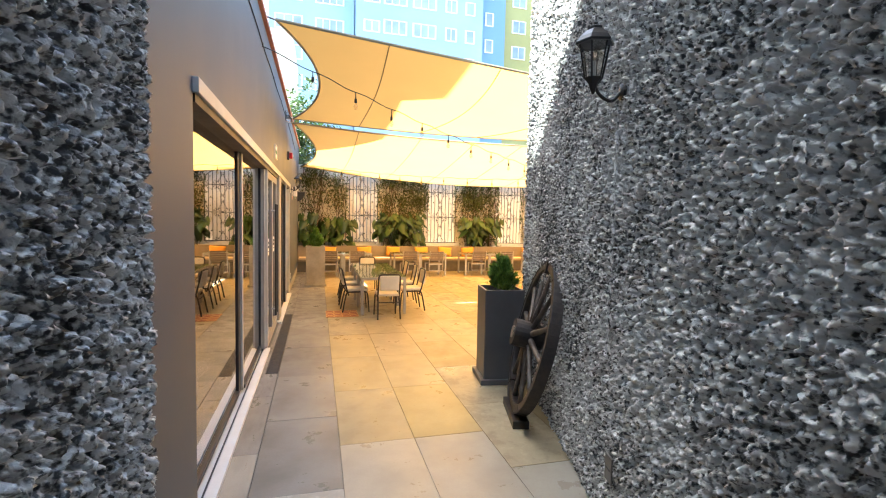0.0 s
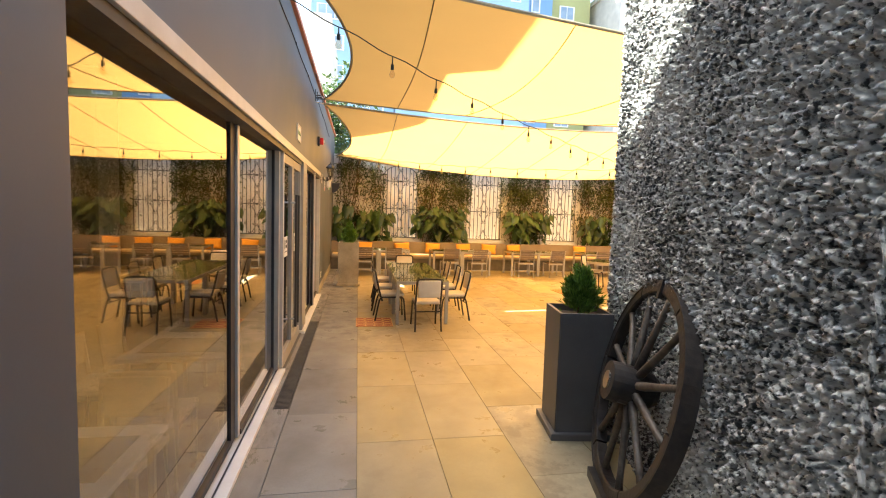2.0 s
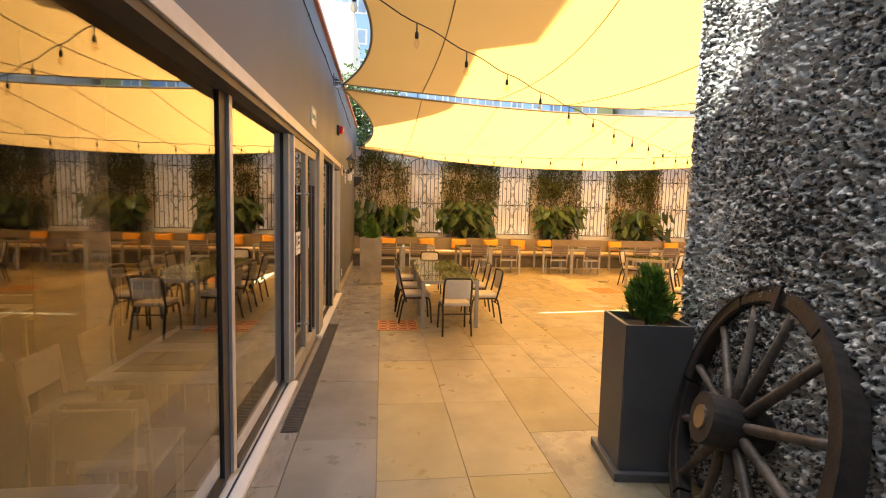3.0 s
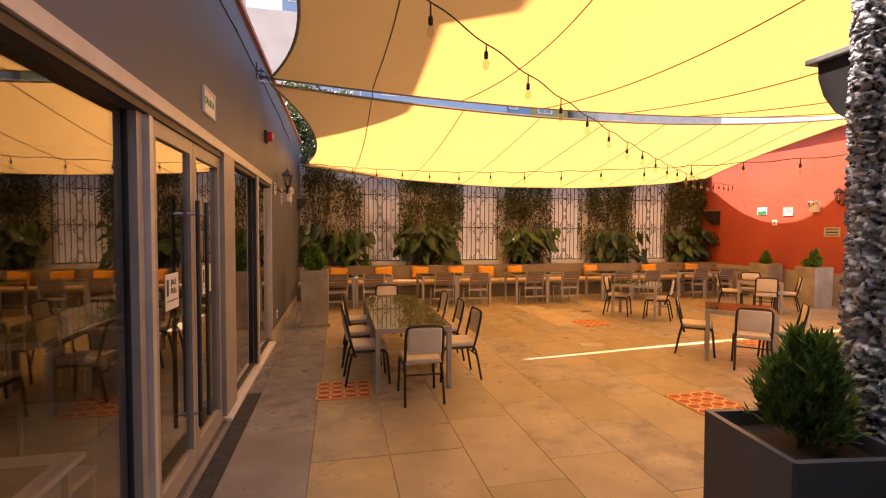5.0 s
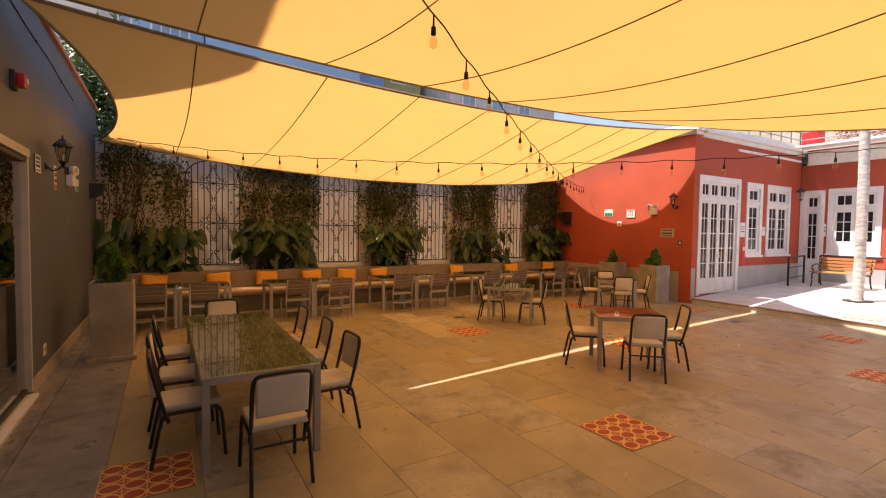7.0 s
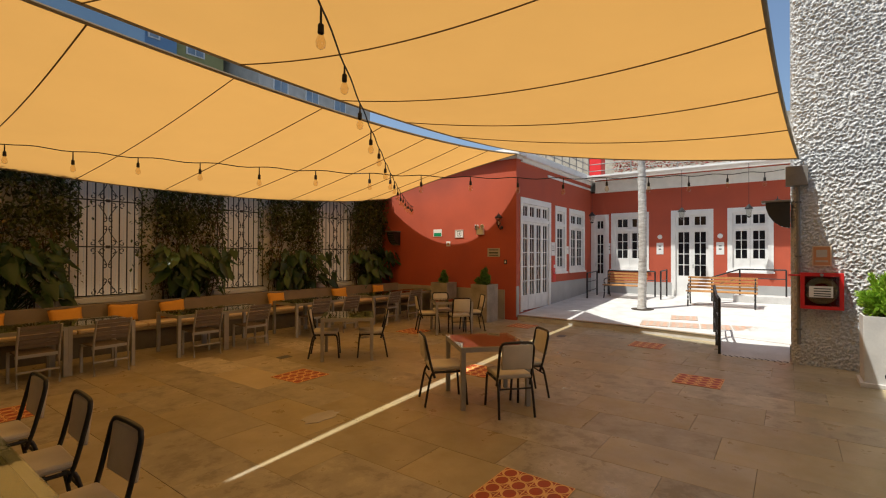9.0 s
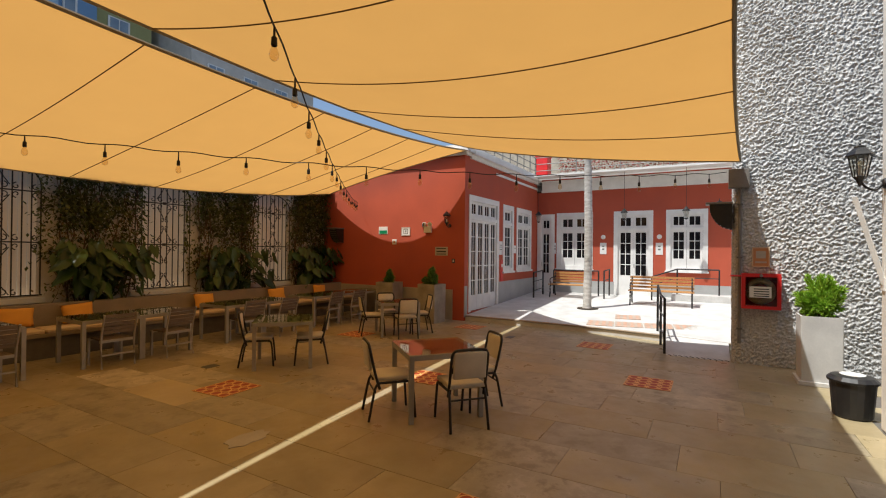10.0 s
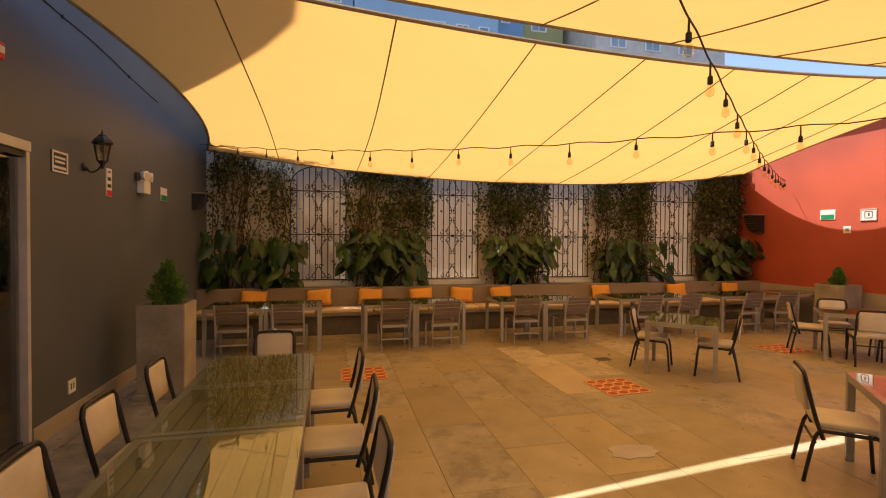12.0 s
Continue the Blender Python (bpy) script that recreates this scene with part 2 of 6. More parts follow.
M = {
    "slab": stained_slab("concrete_slab", (0.40, 0.325, 0.185), (0.31, 0.25, 0.14), (0.19, 0.155, 0.095)),
    "slab_grey": stained_slab("grey_cement_slab", (0.265, 0.25, 0.222), (0.165, 0.155, 0.137), (0.09, 0.086, 0.08)),
    # Passage copy of the slab; cooler colour imitates sky light without the sail's glow.
    "slab_skylit": stained_slab("skylit_cement_slab", (0.40, 0.365, 0.30), (0.31, 0.28, 0.225), (0.18, 0.16, 0.13)),
    "slab_light": stained_slab("light_sand_slab", (0.56, 0.455, 0.28), (0.46, 0.37, 0.22), (0.26, 0.21, 0.13)),
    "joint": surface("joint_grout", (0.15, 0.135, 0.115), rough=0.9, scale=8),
    "patio": surface("patio_paving", (0.60, 0.585, 0.56), (0.46, 0.445, 0.42), 0.75, scale=3, fine=30),
    # Wide grey range puts pit shade and crumb highlights into the colour.
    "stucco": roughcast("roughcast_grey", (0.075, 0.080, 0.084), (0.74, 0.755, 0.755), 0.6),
    # Paler copy of the grey render; direct sun is put into its colour.
    "stucco_sunlit": roughcast("roughcast_sunlit_grey", (0.42, 0.42, 0.41), (0.62, 0.615, 0.60), 0.6),
    "greywall": surface("charcoal_wall_paint", (0.106, 0.119, 0.141), (0.088, 0.099, 0.118), 0.5, scale=1.5, fine=90, bump=0.08, grain=0.2),
    "palewall": surface("pale_render", (0.62, 0.58, 0.52), (0.5, 0.47, 0.42), 0.85, scale=1.2, fine=30),
    "white": surface("white_paint", (0.80, 0.79, 0.76), (0.70, 0.69, 0.66), 0.5, scale=4, fine=60, bump=0.05),
    "whitewall": surface("limewashed_wall", (0.82, 0.78, 0.72), (0.68, 0.64, 0.57), 0.85, scale=2.2, fine=30, bump=0.2),
    "alu": surface("brushed_aluminium", (0.42, 0.40, 0.37), (0.34, 0.325, 0.30), 0.42, metal=0.35, scale=6, fine=200, bump=0.03),
    "alu_pale": surface("pale_aluminium", (0.62, 0.60, 0.57), (0.52, 0.50, 0.47), 0.4, metal=0.3, scale=6, fine=200, bump=0.03),
    "darkframe": surface("dark_gasket", (0.03, 0.03, 0.034), rough=0.45, scale=5, bump=0.05),
    "black": surface("black_painted_steel", (0.014, 0.013, 0.013), (0.02, 0.019, 0.018), 0.38, scale=12, fine=90, bump=0.08),
    "iron": surface("wrought_iron", (0.022, 0.02, 0.02), (0.04, 0.032, 0.028), 0.6, scale=20, fine=120, bump=0.2),
    "glass": glass("window_glass", (0.80, 0.80, 0.78), 1.7),
    "tableglass": glass("table_glass", (0.93, 0.96, 0.90), 0.9),
    "cream": surface("cream_vinyl", (0.68, 0.61, 0.49), (0.56, 0.50, 0.40), 0.55, scale=5, fine=120, bump=0.1, each=0.06),
    "red": surface("terracotta_wall_paint", (0.46, 0.085, 0.038), (0.38, 0.07, 0.032), 0.7, scale=1.1, fine=50, bump=0.12, grain=0.2),
    "grey_dado": surface("grey_dado_paint", (0.42, 0.42, 0.41), (0.34, 0.34, 0.33), 0.6, scale=2, fine=40),
    "cream_dado": surface("beige_dado", (0.40, 0.36, 0.29), (0.31, 0.28, 0.225), 0.7, scale=2, fine=40),
    "sail": cloth_through("shade_sail_cloth", (0.65, 0.412, 0.155), (0.71, 0.368, 0.095), 0.48),
    "board": cloth_through("white_translucent_board", (0.84, 0.78, 0.70), (0.80, 0.70, 0.58), 0.4),
    "seam": surface("sail_seam", (0.20, 0.12, 0.03), rough=0.8, bump=0),
    "webbing": surface("sail_webbing", (0.30, 0.26, 0.18), rough=0.8, bump=0),
    "planter": surface("cement_planter", (0.40, 0.36, 0.29), (0.23, 0.205, 0.165), 0.75, scale=3, fine=40, bump=0.2),
    "planter_pale": surface("pale_cement_planter", (0.60, 0.59, 0.56), (0.48, 0.47, 0.45), 0.75, scale=3, fine=40, bump=0.2),
    "planter_dark": surface("charcoal_fibre_planter", (0.125, 0.127, 0.133), (0.095, 0.097, 0.102), 0.4, scale=3, fine=80, bump=0.1),
    "soil": surface("soil", (0.05, 0.035, 0.022), rough=0.95, scale=20, fine=90, bump=0.6),
    "vine": leaf_paint("vine_leaf", (0.035, 0.055, 0.014), (0.13, 0.145, 0.035), 0.55),
    "dryvine": leaf_paint("dry_vine_leaf", (0.22, 0.145, 0.065), (0.36, 0.25, 0.11), 0.7),
    "bigleaf": leaf_paint("elephant_ear_leaf", (0.016, 0.040, 0.010), (0.062, 0.120, 0.026), 0.33),
    "conifer": leaf_paint("conifer_sprays", (0.05, 0.13, 0.02), (0.20, 0.36, 0.06), 0.6),
    "bush": leaf_paint("bright_bush_leaf", (0.18, 0.36, 0.02), (0.36, 0.52, 0.05), 0.5),
    "stem": surface("woody_stem", (0.16, 0.10, 0.055), (0.09, 0.055, 0.03), 0.85, scale=14, fine=60, bump=0.4),
    "slat": surface("grey_brown_slat", (0.185, 0.138, 0.096), (0.12, 0.088, 0.062), 0.55, scale=6, fine=60, stretch=(1, 6, 6), bump=0.15, each=0.1),
    "tableslat": surface("olive_table_slat", (0.27, 0.235, 0.12), (0.18, 0.155, 0.075), 0.5, scale=5, fine=60, stretch=(6, 1, 6), bump=0.15, each=0.12),
    "redtop": surface("red_brown_table_panel", (0.30, 0.115, 0.055), (0.22, 0.08, 0.04), 0.35, scale=5, fine=60, stretch=(6, 1, 6), bump=0.05),
    "oldwood": surface("weathered_wheel_wood", (0.032, 0.027, 0.026), (0.012, 0.010, 0.010), 0.42, scale=7, fine=40, stretch=(1, 1, 1), bump=0.5),
    "spokewood": surface("worn_spoke_wood", (0.13, 0.108, 0.09), (0.02, 0.016, 0.015), 0.5, scale=7, fine=40, bump=0.5, each=0.2),
    "benchwood": surface("varnished_bench_slat", (0.50, 0.255, 0.085), (0.36, 0.17, 0.055), 0.4, scale=5, fine=60, stretch=(6, 1, 6), each=0.1),
    "orange": surface("orange_cushion_cloth", (0.74, 0.36, 0.05), (0.64, 0.30, 0.04), 0.85, scale=4, fine=160, bump=0.25),
    "seatpad": surface("beige_seat_pad", (0.66, 0.52, 0.36), (0.55, 0.43, 0.29), 0.8, scale=4, fine=160, bump=0.2),
    "benchwall": surface("cement_bench", (0.265, 0.215, 0.15), (0.20, 0.162, 0.115), 0.7, scale=2, fine=30, bump=0.15),
    "tile": surface("orange_red_cement_tile", (0.42, 0.060, 0.016), (0.33, 0.046, 0.013), 0.5, scale=8, fine=60, bump=0.1),
    # Pale copy of the red tile; the glare of full sun is in its colour.
    "tile_sunlit": surface("sunlit_cement_tile", (0.60, 0.36, 0.25), (0.50, 0.28, 0.19), 0.7, scale=8, fine=60, bump=0.1),
    "tileline": surface("pale_tile_pattern", (0.82, 0.48, 0.18), (0.72, 0.40, 0.14), 0.5, scale=8, fine=60, bump=0.05),
    "patch": surface("floor_repair_patch", (0.47, 0.43, 0.36), (0.38, 0.34, 0.28), 0.6, scale=4, fine=30),
    "blue": surface("pale_blue_facade", (0.32, 0.47, 0.62), (0.28, 0.42, 0.57), 0.8, scale=0.2, fine=3),
    "bluedeep": surface("mid_blue_facade", (0.20, 0.33, 0.52), (0.17, 0.30, 0.48), 0.8, scale=0.2, fine=3),
    "lime": surface("lime_yellow_facade", (0.40, 0.39, 0.17), (0.34, 0.33, 0.14), 0.8, scale=0.2, fine=3),
    "pane": surface("pale_window_pane", (0.34, 0.42, 0.50), (0.20, 0.26, 0.33), 0.08, scale=0.5, bump=0),
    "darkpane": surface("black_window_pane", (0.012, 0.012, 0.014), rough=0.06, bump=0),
    "fire": surface("fire_cabinet_red", (0.62, 0.02, 0.02), (0.54, 0.018, 0.018), 0.35, scale=4, bump=0.03),
    "sign": surface("white_sign_plate", (0.78, 0.77, 0.74), (0.72, 0.71, 0.68), 0.4, scale=6, bump=0.02),
    "green": surface("exit_sign_green", (0.01, 0.26, 0.11), rough=0.35, scale=6, bump=0),
    "brownsign": surface("brown_notice", (0.50, 0.22, 0.08), (0.44, 0.19, 0.07), 0.5, scale=6),
    "ink": surface("dark_print", (0.05, 0.05, 0.05), rough=0.6, bump=0),
    "pvc": surface("grey_conduit", (0.20, 0.19, 0.175), rough=0.5, scale=5),
    "trunk": surface("whitewashed_trunk", (0.62, 0.60, 0.56), (0.33, 0.30, 0.26), 0.85, scale=5, fine=30, stretch=(1, 1, 3), bump=0.6, distance=0.03),
    "bulb": glass("bulb_glass", (0.95, 0.88, 0.75), 1.5),
    "cord": surface("black_cord", (0.012, 0.012, 0.012), rough=0.6, bump=0),
    "lantern": glass("lantern_glass", (0.80, 0.80, 0.76), 2.0),
    # The dimness of the rooms is put into these dark base colours.
    "interior_wall": surface("shade_toned_wall", (0.13, 0.095, 0.06), (0.085, 0.062, 0.04), 0.8, scale=2),
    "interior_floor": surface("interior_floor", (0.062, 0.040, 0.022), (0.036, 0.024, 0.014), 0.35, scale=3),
    "paleseat": surface("pale_wood_chair", (0.52, 0.43, 0.30), (0.43, 0.35, 0.24), 0.5, scale=6),
    "flower": leaf_paint("red_flowers", (0.35, 0.04, 0.05), (0.20, 0.12, 0.06), 0.7),
    "steel": surface("bright_steel", (0.55, 0.55, 0.55), rough=0.25, metal=1.0, bump=0),
    "threshold": surface("step_edge", (0.36, 0.29, 0.21), (0.28, 0.22, 0.16), 0.7, scale=4),
    "coping": surface("terracotta_coping", (0.46, 0.18, 0.11), (0.36, 0.13, 0.08), 0.7, scale=3),
    "steelgrey": surface("drain_grate_steel", (0.16, 0.16, 0.155), (0.10, 0.10, 0.10), 0.45, metal=0.6, scale=10),
}


# ---- building blocks ----
def put(bm, name, mat, parent=None, smooth=False):
    me = bpy.data.meshes.new(name)
    bmesh.ops.recalc_face_normals(bm, faces=bm.faces)
    bm.to_mesh(me)
    bm.free()
    if smooth:
        for f in me.polygons:
            f.use_smooth = True
    me.materials.append(M[mat])
    ob = new(name, me)
    if parent is not None:
        ob.parent = parent
    return ob


def part(name, bm, mat, parent, label="", smooth=False):
    ob = put(bm, name, mat, parent, smooth)
    return tagged(ob, label) if label else ob


def thing(name, label, category, group="", at=None, kind=""):
    ob = new(name)
    ob.empty_display_size = 0.1
    if at is not None:
        ob.matrix_basis = at
    return tagged(ob, label, category, group, kind)


def box(x0, x1, y0, y1, z0, z1, bm=None, bevel=0.0, m=None):
    out = bm or bmesh.new()
    b = bmesh.new()
    bmesh.ops.create_cube(b, size=1)
    bmesh.ops.transform(b, verts=b.verts, matrix=Matrix.LocRotScale(((x0 + x1) / 2, (y0 + y1) / 2, (z0 + z1) / 2), None, (abs(x1 - x0), abs(y1 - y0), abs(z1 - z0))))
    if bevel:
        bmesh.ops.bevel(b, geom=b.edges[:], offset=bevel, segments=2, affect="EDGES", profile=0.6)
    if m is not None:
        bmesh.ops.transform(b, verts=b.verts, matrix=m)
    return merge(out, b)


def merge(out, b):
    lut = {}
    for v in b.verts:
        lut[v] = out.verts.new(v.co)
    for f in b.faces:
        out.faces.new([lut[v] for v in f.verts])
    b.free()
    return out


def tube(points, r, bm=None, sides=8, closed=False, taper=None):
    """A round bar along points."""
    out = bm or bmesh.new()
    pts = [Vector(p) for p in points]
    n = len(pts)
    rings = []
    up = Vector((0, 0, 1))
    for i, p in enumerate(pts):
        a = pts[i - 1] if (i > 0 or closed) else p
        c = pts[(i + 1) % n] if (i < n - 1 or closed) else p
        d = (c - a).normalized()
        s = d.cross(up)
        if s.length < 0.05:
            s = d.cross(Vector((0, 1, 0)))
        s.normalize()
        w = s.cross(d)
        rr = r if taper is None else r * taper[i]
        rings.append([out.verts.new(p + rr * (math.cos(q) * s + math.sin(q) * w)) for q in [2 * math.pi * k / sides for k in range(sides)]])
    for i in range(n if closed else n - 1):
        A, B = rings[i], rings[(i + 1) % n]
        for k in range(sides):
            out.faces.new((A[k], A[(k + 1) % sides], B[(k + 1) % sides], B[k]))
    if not closed:
        out.faces.new(rings[0]), out.faces.new(rings[-1][::-1])
    return out


def turned(profile, bm=None, sides=16, m=None):
    """A turned body from (radius, height) pairs round z."""
    out = bm or bmesh.new()
    b = bmesh.new()
    rings = [[b.verts.new((r * math.cos(2 * math.pi * k / sides), r * math.sin(2 * math.pi * k / sides), z)) for k in range(sides)] for r, z in profile]
    for A, B in zip(rings, rings[1:]):
        for k in range(sides):
            b.faces.new((A[k], A[(k + 1) % sides], B[(k + 1) % sides], B[k]))
    b.faces.new(rings[0][::-1]), b.faces.new(rings[-1])
    if m is not None:
        bmesh.ops.transform(b, verts=b.verts, matrix=m)
    return merge(out, b)


def curve_pts(ctrl, n=10):
    """A smooth line through control points."""
    c = [Vector(p) for p in ctrl]
    c = [c[0] * 2 - c[1]] + c + [c[-1] * 2 - c[-2]]
    out = []
    for i in range(1, len(c) - 2):
        for k in range(n):
            t = k / n
            out.append(0.5 * ((2 * c[i]) + (c[i + 1] - c[i - 1]) * t + (2 * c[i - 1] - 5 * c[i] + 4 * c[i + 1] - c[i + 2]) * t * t + (3 * c[i] - c[i - 1] - 3 * c[i + 1] + c[i + 2]) * t ** 3))
    out.append(c[-2])
    return out


def words(text, size, mat, parent, m, name="lettering"):
    """Raised lettering in the built-in font."""
    cu = bpy.data.curves.new(name, "FONT")
    cu.body, cu.size, cu.extrude, cu.align_x, cu.align_y = text, size, 0.001, "CENTER", "CENTER"
    tmp = bpy.data.objects.new(name, cu)
    scene.collection.objects.link(tmp)
    me = bpy.data.meshes.new_from_object(tmp.evaluated_get(bpy.context.evaluated_depsgraph_get()))
    bpy.data.objects.remove(tmp)
    me.materials.clear()
    me.materials.append(M[mat])
    ob = new(name, me)
    ob.parent = parent
    ob.matrix_basis = m
    return ob


WALL_X = pose(0, 0, 0, 90, 0, 90)      # faces +x
WALL_MX = pose(0, 0, 0, 90, 0, -90)    # faces -x


# ---- setting ----
LEFT, RED_X, RED_Y, BACK_Y, FAR_X = 0.385, 13.55, 13.145, 18.25, 19.5
HOUSE_TOP = 4.70


def structure(name, bm, mat, label, category):
    return tagged(put(bm, name, mat), label, category, kind="structure")


def ground():
    bm = box(-60, 120, -60, 140, -0.30, -0.05)
    structure("ground", bm, "joint", "plain dark ground under and round the courtyard", "ground")
    bm = box(-8.0, 14.2, -8, 19.0, -0.05, -0.012)
    structure("floor", bm, "joint", "courtyard floor of large sand-brown concrete slabs with dark joints", "floor")
    return bpy.data.objects["floor"]


FLOOR = ground()


def patio():
    bm = bmesh.new()
    edge = [(13.62, 13.14), (13.60, 11.2), (13.50, 9.6), (13.25, 8.2), (12.95, 7.08), (12.95, 2.0)]
    top = [bm.verts.new((x, y, 0.15)) for x, y in edge]
    low = [bm.verts.new((x, y, -0.05)) for x, y in edge]
    far = [bm.verts.new((FAR_X + 0.1, y, 0.42)) for x, y in edge]
    for i in range(len(edge) - 1):
        bm.faces.new((top[i], top[i + 1], far[i + 1], far[i]))
        bm.faces.new((low[i], low[i + 1], top[i + 1], top[i]))
    structure("patio_paving", bm, "patio", "raised pale grey stone patio in front of the red house", "paving")
    pts = [(x - 0.012, y, 0.135) for x, y in edge]
    bm = tube(pts, 0.022, sides=6)
    structure("step_nosing", bm, "threshold", "worn brown step edge along the raised patio", "step")


patio()


def rough_wall(name, path, z0, z1, mat, label, step=0.018, amp=0.029):
    """A roughcast face of real lumps along a plan line; the outside lies to the left of its course."""
    P = [Vector((x, y, 0)) for x, y in path]
    s = [0.0]
    for a, b in zip(P, P[1:]):
        s.append(s[-1] + (b - a).length)
    nu, nv = int(s[-1] / step), int((z1 - z0) / step)
    co, faces = [], []
    for i in range(nu + 1):
        d = s[-1] * i / nu
        k = max(j for j in range(len(P) - 1) if s[j] <= d + 1e-9)
        tdir = (P[k + 1] - P[k]).normalized()
        p = P[k] + tdir * (d - s[k])
        nrm = Vector((-tdir.y, tdir.x, 0))
        for j in range(nv + 1):
            q = Vector((p.x, p.y, z0 + (z1 - z0) * j / nv))
            g = Vector((d * 0.82 + q.z * 0.57, (q.z * 0.82 - d * 0.57) * 1.2, p.x * 2))
            g += noise.noise_vector(g * 9) * 0.03
            n1 = noise.noise(g * 31)
            n2 = noise.noise(g * 56 + Vector((7, 3, 1)))
            h = math.tanh(4.6 * n1 + 0.4) + 0.75 * (0.5 - 2 * abs(n2)) + 0.22 * noise.noise(g * 95) + 0.35 * noise.noise(q * 4)
            r = q + nrm * (amp * h)
            co.append((r.x, r.y, r.z))
    w = nv + 1
    for i in range(nu):
        for j in range(nv):
            faces.append((i * w + j, (i + 1) * w + j, (i + 1) * w + j + 1, i * w + j + 1))
    me = bpy.data.meshes.new(name)
    me.from_pydata(co, [], faces)
    me.materials.append(M[mat])
    for f in me.polygons:
        f.use_smooth = True
    return tagged(new(name, me), label, "wall", kind="structure")


def right_block():
    """The roughcast block beside the passage, its corner rounded towards the courtyard."""
    def face(y):
        return 2.62 + 0.26 * (y - 2.5)
    line = [(face(1.35), 1.35), (face(5.75), 5.75)]
    cx, cy, r = face(5.75) + 0.30, 5.75 + 0.08, 0.32
    a0 = math.radians(165)
    arc = [(cx + r * math.cos(a0 - k * math.radians(75) / 8), cy + r * math.sin(a0 - k * math.radians(75) / 8)) for k in range(9)]
    path = line + arc[1:] + [(4.5, cy + r)]
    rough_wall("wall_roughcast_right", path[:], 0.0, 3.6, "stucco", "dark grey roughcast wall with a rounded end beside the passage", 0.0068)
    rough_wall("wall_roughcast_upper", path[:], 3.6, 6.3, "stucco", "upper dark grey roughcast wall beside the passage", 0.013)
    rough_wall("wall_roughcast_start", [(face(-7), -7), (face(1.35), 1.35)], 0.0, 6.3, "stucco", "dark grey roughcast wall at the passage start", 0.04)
    path = [(face(-7), -7)] + path[:-1] + [(6.6, cy + r)]
    bm = bmesh.new()
    ring = [(x + 0.045, y - 0.045) for x, y in path[:-1]] + [(6.6, cy + r - 0.045), (6.6, -7)]
    lo, hi = [bm.verts.new((x, y, -0.05)) for x, y in ring], [bm.verts.new((x, y, 6.28)) for x, y in ring]
    for i in range(len(ring)):
        j = (i + 1) % len(ring)
        bm.faces.new((lo[i], lo[j], hi[j], hi[i]))
    bm.faces.new(hi)
    structure("wall_block_core", bm, "greywall", "solid grey building block behind the roughcast face", "wall")


